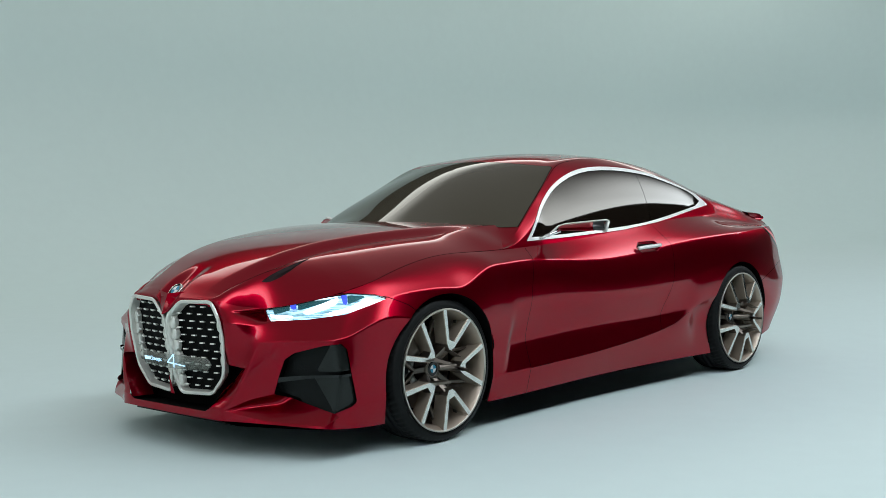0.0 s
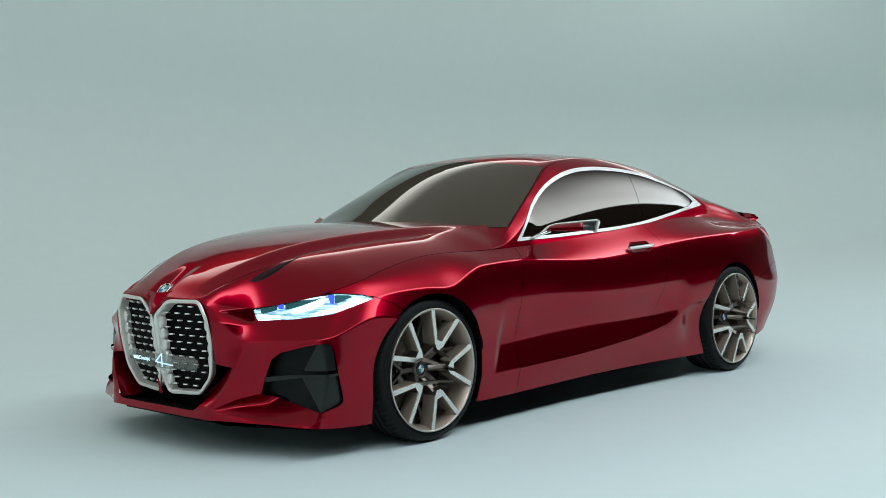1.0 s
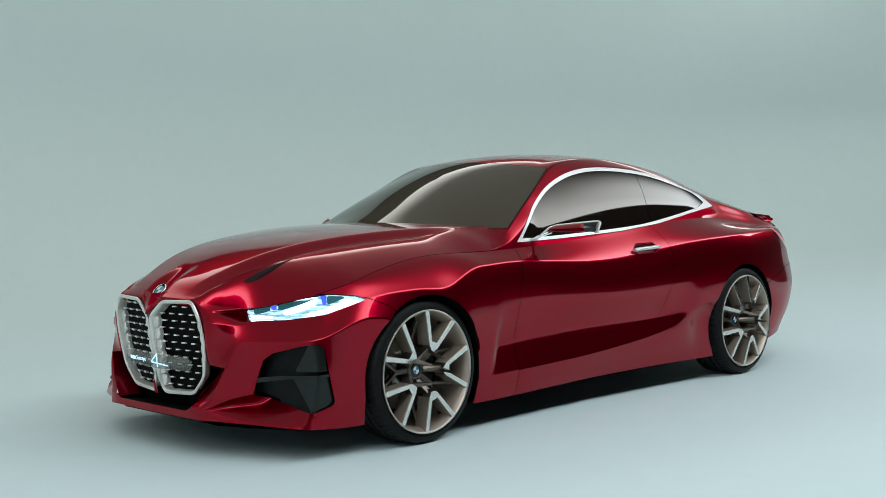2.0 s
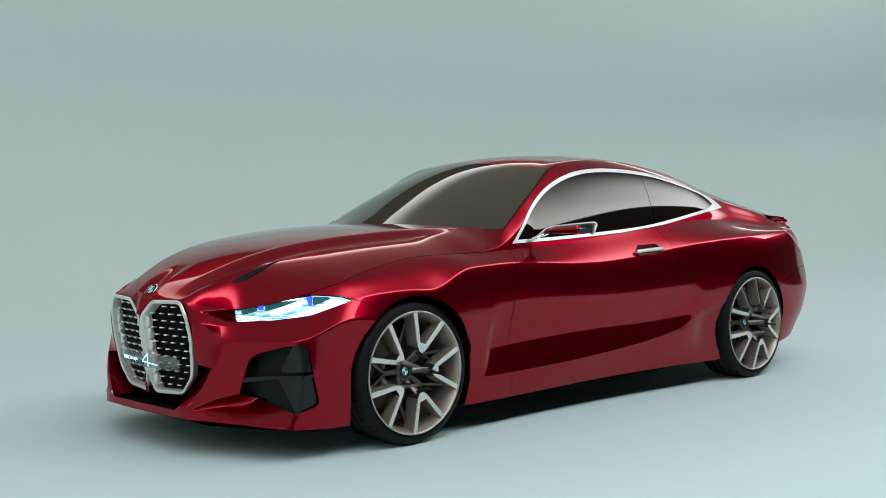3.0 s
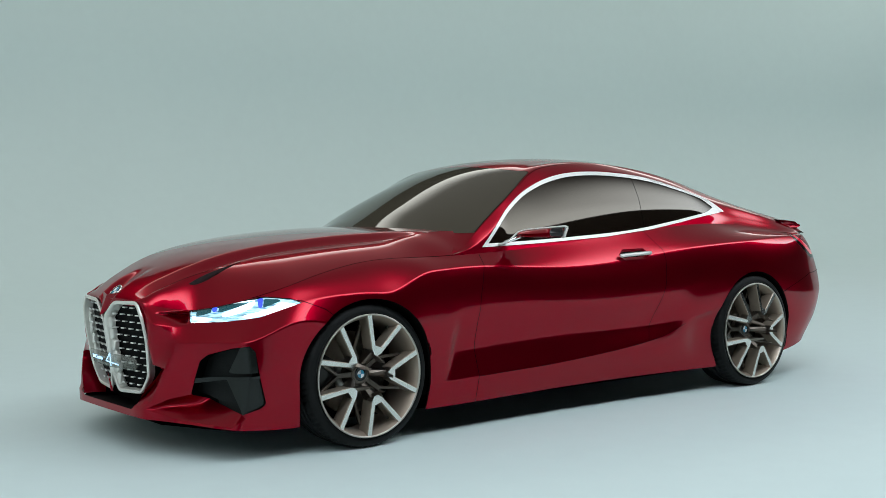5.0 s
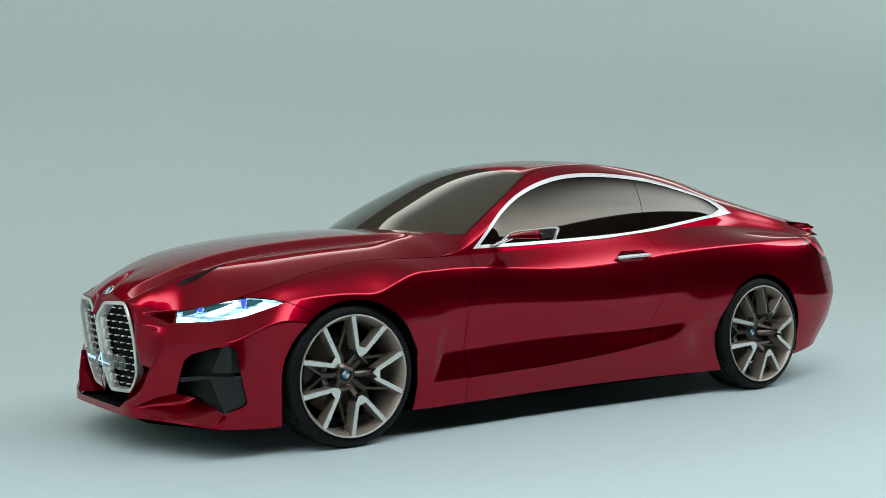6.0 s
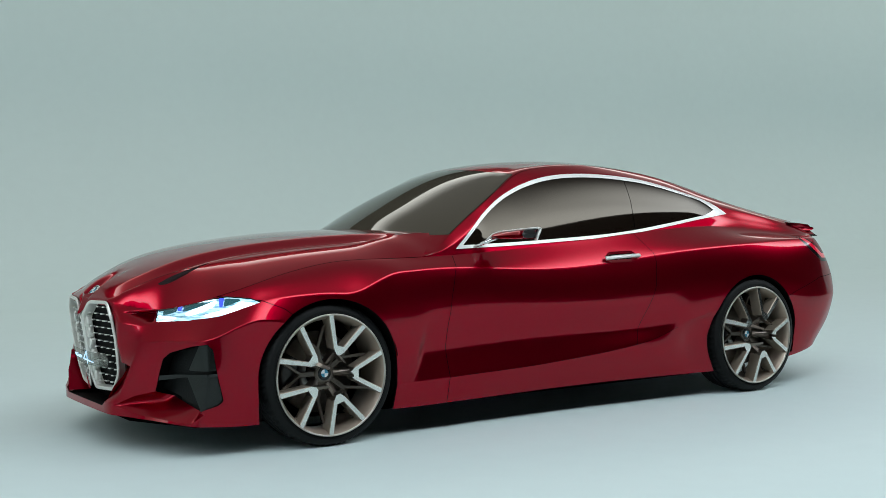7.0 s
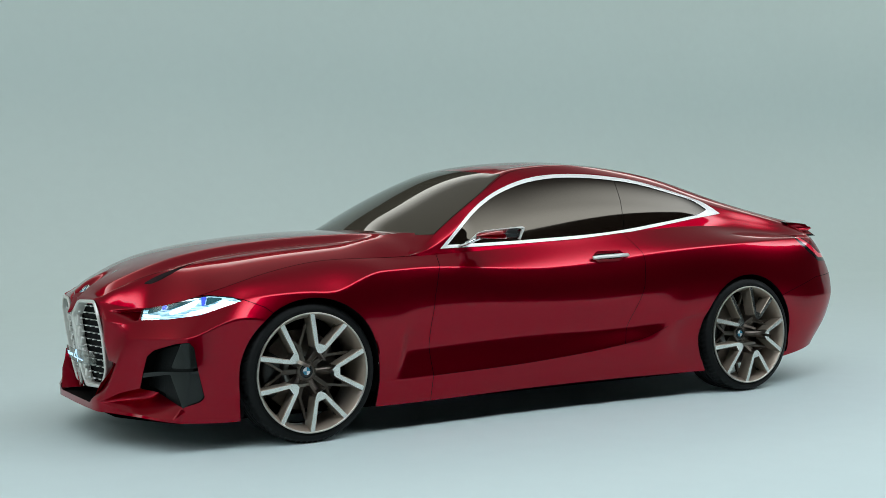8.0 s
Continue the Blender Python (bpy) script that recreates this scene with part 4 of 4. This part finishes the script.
nt.links.new(relief.outputs[0], nt.nodes["Principled BSDF"].inputs["Normal"])

hl = clip(side(WALL), lambda v: poly_dist(d_z(v), HEADLIGHT))
POCKETS = [[(-0.131, 0.666), (-0.060, 0.676), (-0.053, 0.652), (-0.088, 0.642), (-0.126, 0.635)],
    [(-0.022, 0.682), (0.058, 0.691), (0.143, 0.702), (0.110, 0.687), (0.053, 0.670), (0.006, 0.656), (-0.018, 0.653)],
    [(0.204, 0.716), (0.271, 0.715), (0.288, 0.708), (0.252, 0.694), (0.209, 0.677)]]
STREAKS = [[(-0.142, 0.635), (-0.107, 0.631), (-0.032, 0.629), (-0.032, 0.621), (-0.117, 0.619), (-0.139, 0.624)],
    [(-0.138, 0.610), (-0.060, 0.615), (0.015, 0.607), (0.138, 0.622), (0.233, 0.645), (0.356, 0.684), (0.370, 0.689), (0.360, 0.682), (0.233, 0.635), (0.138, 0.614), (0.015, 0.600), (-0.131, 0.599)],
    [(0.006, 0.647), (0.063, 0.670), (0.148, 0.701), (0.165, 0.705), (0.159, 0.680), (0.110, 0.657), (0.063, 0.642), (0.015, 0.631)],
    [(0.110, 0.640), (0.204, 0.664), (0.242, 0.677), (0.290, 0.703), (0.342, 0.695), (0.370, 0.689), (0.299, 0.668), (0.223, 0.646), (0.138, 0.629)],
    [(-0.051, 0.683), (0.053, 0.696), (0.169, 0.713), (0.169, 0.708), (0.053, 0.691), (-0.051, 0.678)]]
LASERS = [[(-0.058, 0.680), (-0.029, 0.684), (-0.020, 0.656), (-0.045, 0.649)],
    [(0.174, 0.715), (0.203, 0.717), (0.206, 0.677), (0.190, 0.671)]]
for sgn in (-1, 1):
    h = empty("headlight")
    h.parent = car
    def put(name, mesh, material, label=""):
        return mesh_ob(name, *(mesh if sgn < 0 else flip(mesh)), material, h, label)
    put("lens", hl, LENS, "clear lens")
    put("light_guide", push(hl, .012), CYAN_LED, "lit pale blue light guide")
    for q in POCKETS:
        put("reflector", push(clip(hl, lambda v: poly_dist(d_z(v), q)), .007), TEAL)
    for q in STREAKS:
        put("light_streak", push(clip(hl, lambda v: poly_dist(d_z(v), q)), .005), WHITE_LED, "lit white light streak")
    for q in LASERS:
        put("laser_lens", push(clip(hl, lambda v: poly_dist(d_z(v), q)), .003), BLUE_LED, "lit blue lens")
    # intake: deep black duct with a blade across
    k = empty("front_intake")
    k.parent = car
    def duct(name, mesh, material, label=""):
        return mesh_ob(name, *(mesh if sgn < 0 else flip(mesh)), material, k, label)
    opening = clip(side(WALL), lambda v: poly_dist(d_z(v), INTAKE))
    duct("duct", push(opening, .07), COMB, "gloss black honeycomb grille")
    duct("upper_flap", push(clip(opening, lambda v: poly_dist(d_z(v), [(.065, .392), (.135, .52), (.23, .52), (.235, .398)])), .012), FLAP, "satin black flap")
    duct("lower_flap", push(clip(opening, lambda v: poly_dist(d_z(v), [(.05, .37), (.24, .372), (.25, .25), (.15, .20)])), .016), FLAP, "satin black flap")
    duct("blade", push(clip(opening, lambda v: poly_dist(d_z(v), [(-.12, .358), (.0, .372), (.24, .385), (.24, .372), (.05, .362), (-.12, .335)])), .003), GLOSSBLACK)

    # door mirror
    mir = empty("door_mirror")
    mir.parent = car
    def m_ob(name, v, f, material, smooth=True):
        v = np.asarray(v, float)
        v, f = (v, f) if sgn < 0 else flip((v, f))
        return mesh_ob(name, v, f, material, mir, "", smooth)
    corners = [(.90, -.790, .914), (.945, -.812, .930), (.985, -.850, .978), (1.010, -.882, .990), (1.110, -1.066, 1.010), (1.116, -1.076, 1.004), (1.092, -1.070, .946)]
    path = []
    for a, b in zip(corners, corners[1:]):
        path += [np.array(a) + (np.array(b) - np.array(a)) * q for q in (.06, .5, .94)]
    m_ob("arm_frame", *tube(path, [(-.012, -.004), (.012, -.004), (.014, -.001), (.014, .003), (.011, .005), (-.011, .005), (-.014, .003), (-.014, -.001)]), SATIN)

    def loft(stations):
        rows = []
        for cx, cy, cz, wide, tall in stations:
            rows.append([(cx + wide * p, cy + wide * .55 * p, cz + tall * q) for p, q in ((-1, 0), (-.6, .8), (0, 1), (.8, .95), (1, .6), (1, -.6), (.8, -.95), (0, -1), (-.6, -.8))])
        rr = np.array(rows)
        v, f = grid(np.concatenate([rr, rr[:, :1]], 1))
        return v, f + [tuple(range(9)), tuple(range(len(v) - 10, len(v) - 1))[::-1]]
    m_ob("shell", *loft([(.990, -.852, .968, .030, .010), (1.000, -.870, .970, .044, .016), (1.035, -.935, .973, .050, .020), (1.065, -.990, .976, .052, .023), (1.076, -1.012, .978, .050, .024)]), PAINT)
    m_ob("recess", *loft([(1.074, -1.006, .978, .044, .021), (1.098, -1.056, .979, .034, .025), (1.102, -1.064, .979, .024, .022)]), GLOSSBLACK)
    m_ob("stem", *tube([(.925, -.77, .915), (.955, -.815, .935), (.99, -.86, .955)], [(-.02, -.008), (.02, -.008), (.018, .008), (-.018, .008)]), CHROME)

for s, d in zip((-1, 1), doors):
    v = pocket[0] + np.stack([0 * pocket[0][:, 0], .016 * step(poly_dist(x_z(pocket[0]), HANDLE), 0, .022), 0 * pocket[0][:, 0]], -1)
    mesh_ob("handle_pocket", *((v, pocket[1]) if s < 0 else flip((v, pocket[1]))), PAINT, d)
    bar = tube(spline([(1.722, -.872, .829), (1.78, -.887, .834), (1.85, -.890, .837), (1.92, -.886, .839), (1.976, -.864, .839)], 24), [(-.012, .004), (-.006, -.004), (.002, -.009), (.007, -.006), (.009, 0), (.004, .008), (-.004, .011)])
    mesh_ob("handle", *(bar if s < 0 else flip(bar)), SATIN, d, "satin metal pull handle")


# smoked display plate across the kidneys, with its lit writing
SMOKE = bpy.data.materials.new("smoked_clear_plate")
SMOKE.use_nodes = True
nt = SMOKE.node_tree
nt.nodes.remove(nt.nodes["Principled BSDF"])
mixer, clear, haze = nt.nodes.new("ShaderNodeMixShader"), nt.nodes.new("ShaderNodeBsdfTransparent"), nt.nodes.new("ShaderNodeBsdfDiffuse")
haze.inputs["Color"].default_value = (.32, .33, .30, 1)
clear.inputs["Color"].default_value = (.9, .92, .9, 1)
mixer.inputs[0].default_value = .45
nt.links.new(clear.outputs[0], mixer.inputs[1])
nt.links.new(haze.outputs[0], mixer.inputs[2])
nt.links.new(mixer.outputs[0], nt.nodes["Material Output"].inputs[0])
SIGN = mat("lit_blue_white_sign", (.6, .8, 1.0), .4, emit=((.45, .75, 1.0), 1.8))
disp = empty("grille_display")
disp.parent = car


def plate_x(y, z):
    return kidney_x(abs(y) * .8, z) - .014


ys = np.linspace(-.285, .25, 40)
top = [.438 if -.265 < y < .24 else .425 for y in ys]
low = [.372 if -.265 < y < .215 else .392 for y in ys]
rows = np.array([[(plate_x(y, a + (b - a) * q) + dx, y, a + (b - a) * q) for q, dx in ((0, .004), (0, 0), (.5, 0), (1, 0), (1, .004))] for y, a, b in zip(ys, low, top)])
mesh_ob("plate", *grid(rows), SMOKE, disp, "smoked clear display plate")


def word(body, size, name, y, z, parent, material):
    """Raised writing that stands on the front of the plate."""
    cu = bpy.data.curves.new(name, "FONT")
    cu.body, cu.size, cu.extrude, cu.align_x = body, size, .0008, "CENTER"
    tmp = new(name, cu)
    me = bpy.data.meshes.new_from_object(tmp.evaluated_get(bpy.context.evaluated_depsgraph_get()))
    bpy.data.objects.remove(tmp)
    me.name = name
    me.materials.clear()
    me.materials.append(material)
    ob = new(name, me)
    ob.parent = parent
    ob.matrix_basis = pose(plate_x(y, z + size * .3) - .004, y, z, 82, 0, -90)
    return ob


word("Concept", .026, "sign_word", .105, .398, disp, SIGN)
bar = [(plate_x(y, z) - .004, y, z) for y, z in ((.205, .397), (.158, .397), (.158, .413), (.205, .413))]
mesh_ob("sign_bar", bar, [(0, 1, 2, 3)], SIGN, disp, smooth=False)
# the figure 4 in three thin strokes
strokes = []
for p, q in (((-.050, .440), (-.002, .400)), ((-.002, .400), (-.118, .389)), ((-.050, .440), (-.043, .378))):
    path = [(plate_x(y, z) - .005, y, z) for y, z in (p, q)]
    strokes.append(tube(path, [(-.0022, -.0012), (.0022, -.0012), (.0022, .0012), (-.0022, .0012)], up=(1, 0, 0)))
mesh_ob("sign_figure", *join(*strokes), SIGN, disp, "lit thin figure 4", smooth=False)
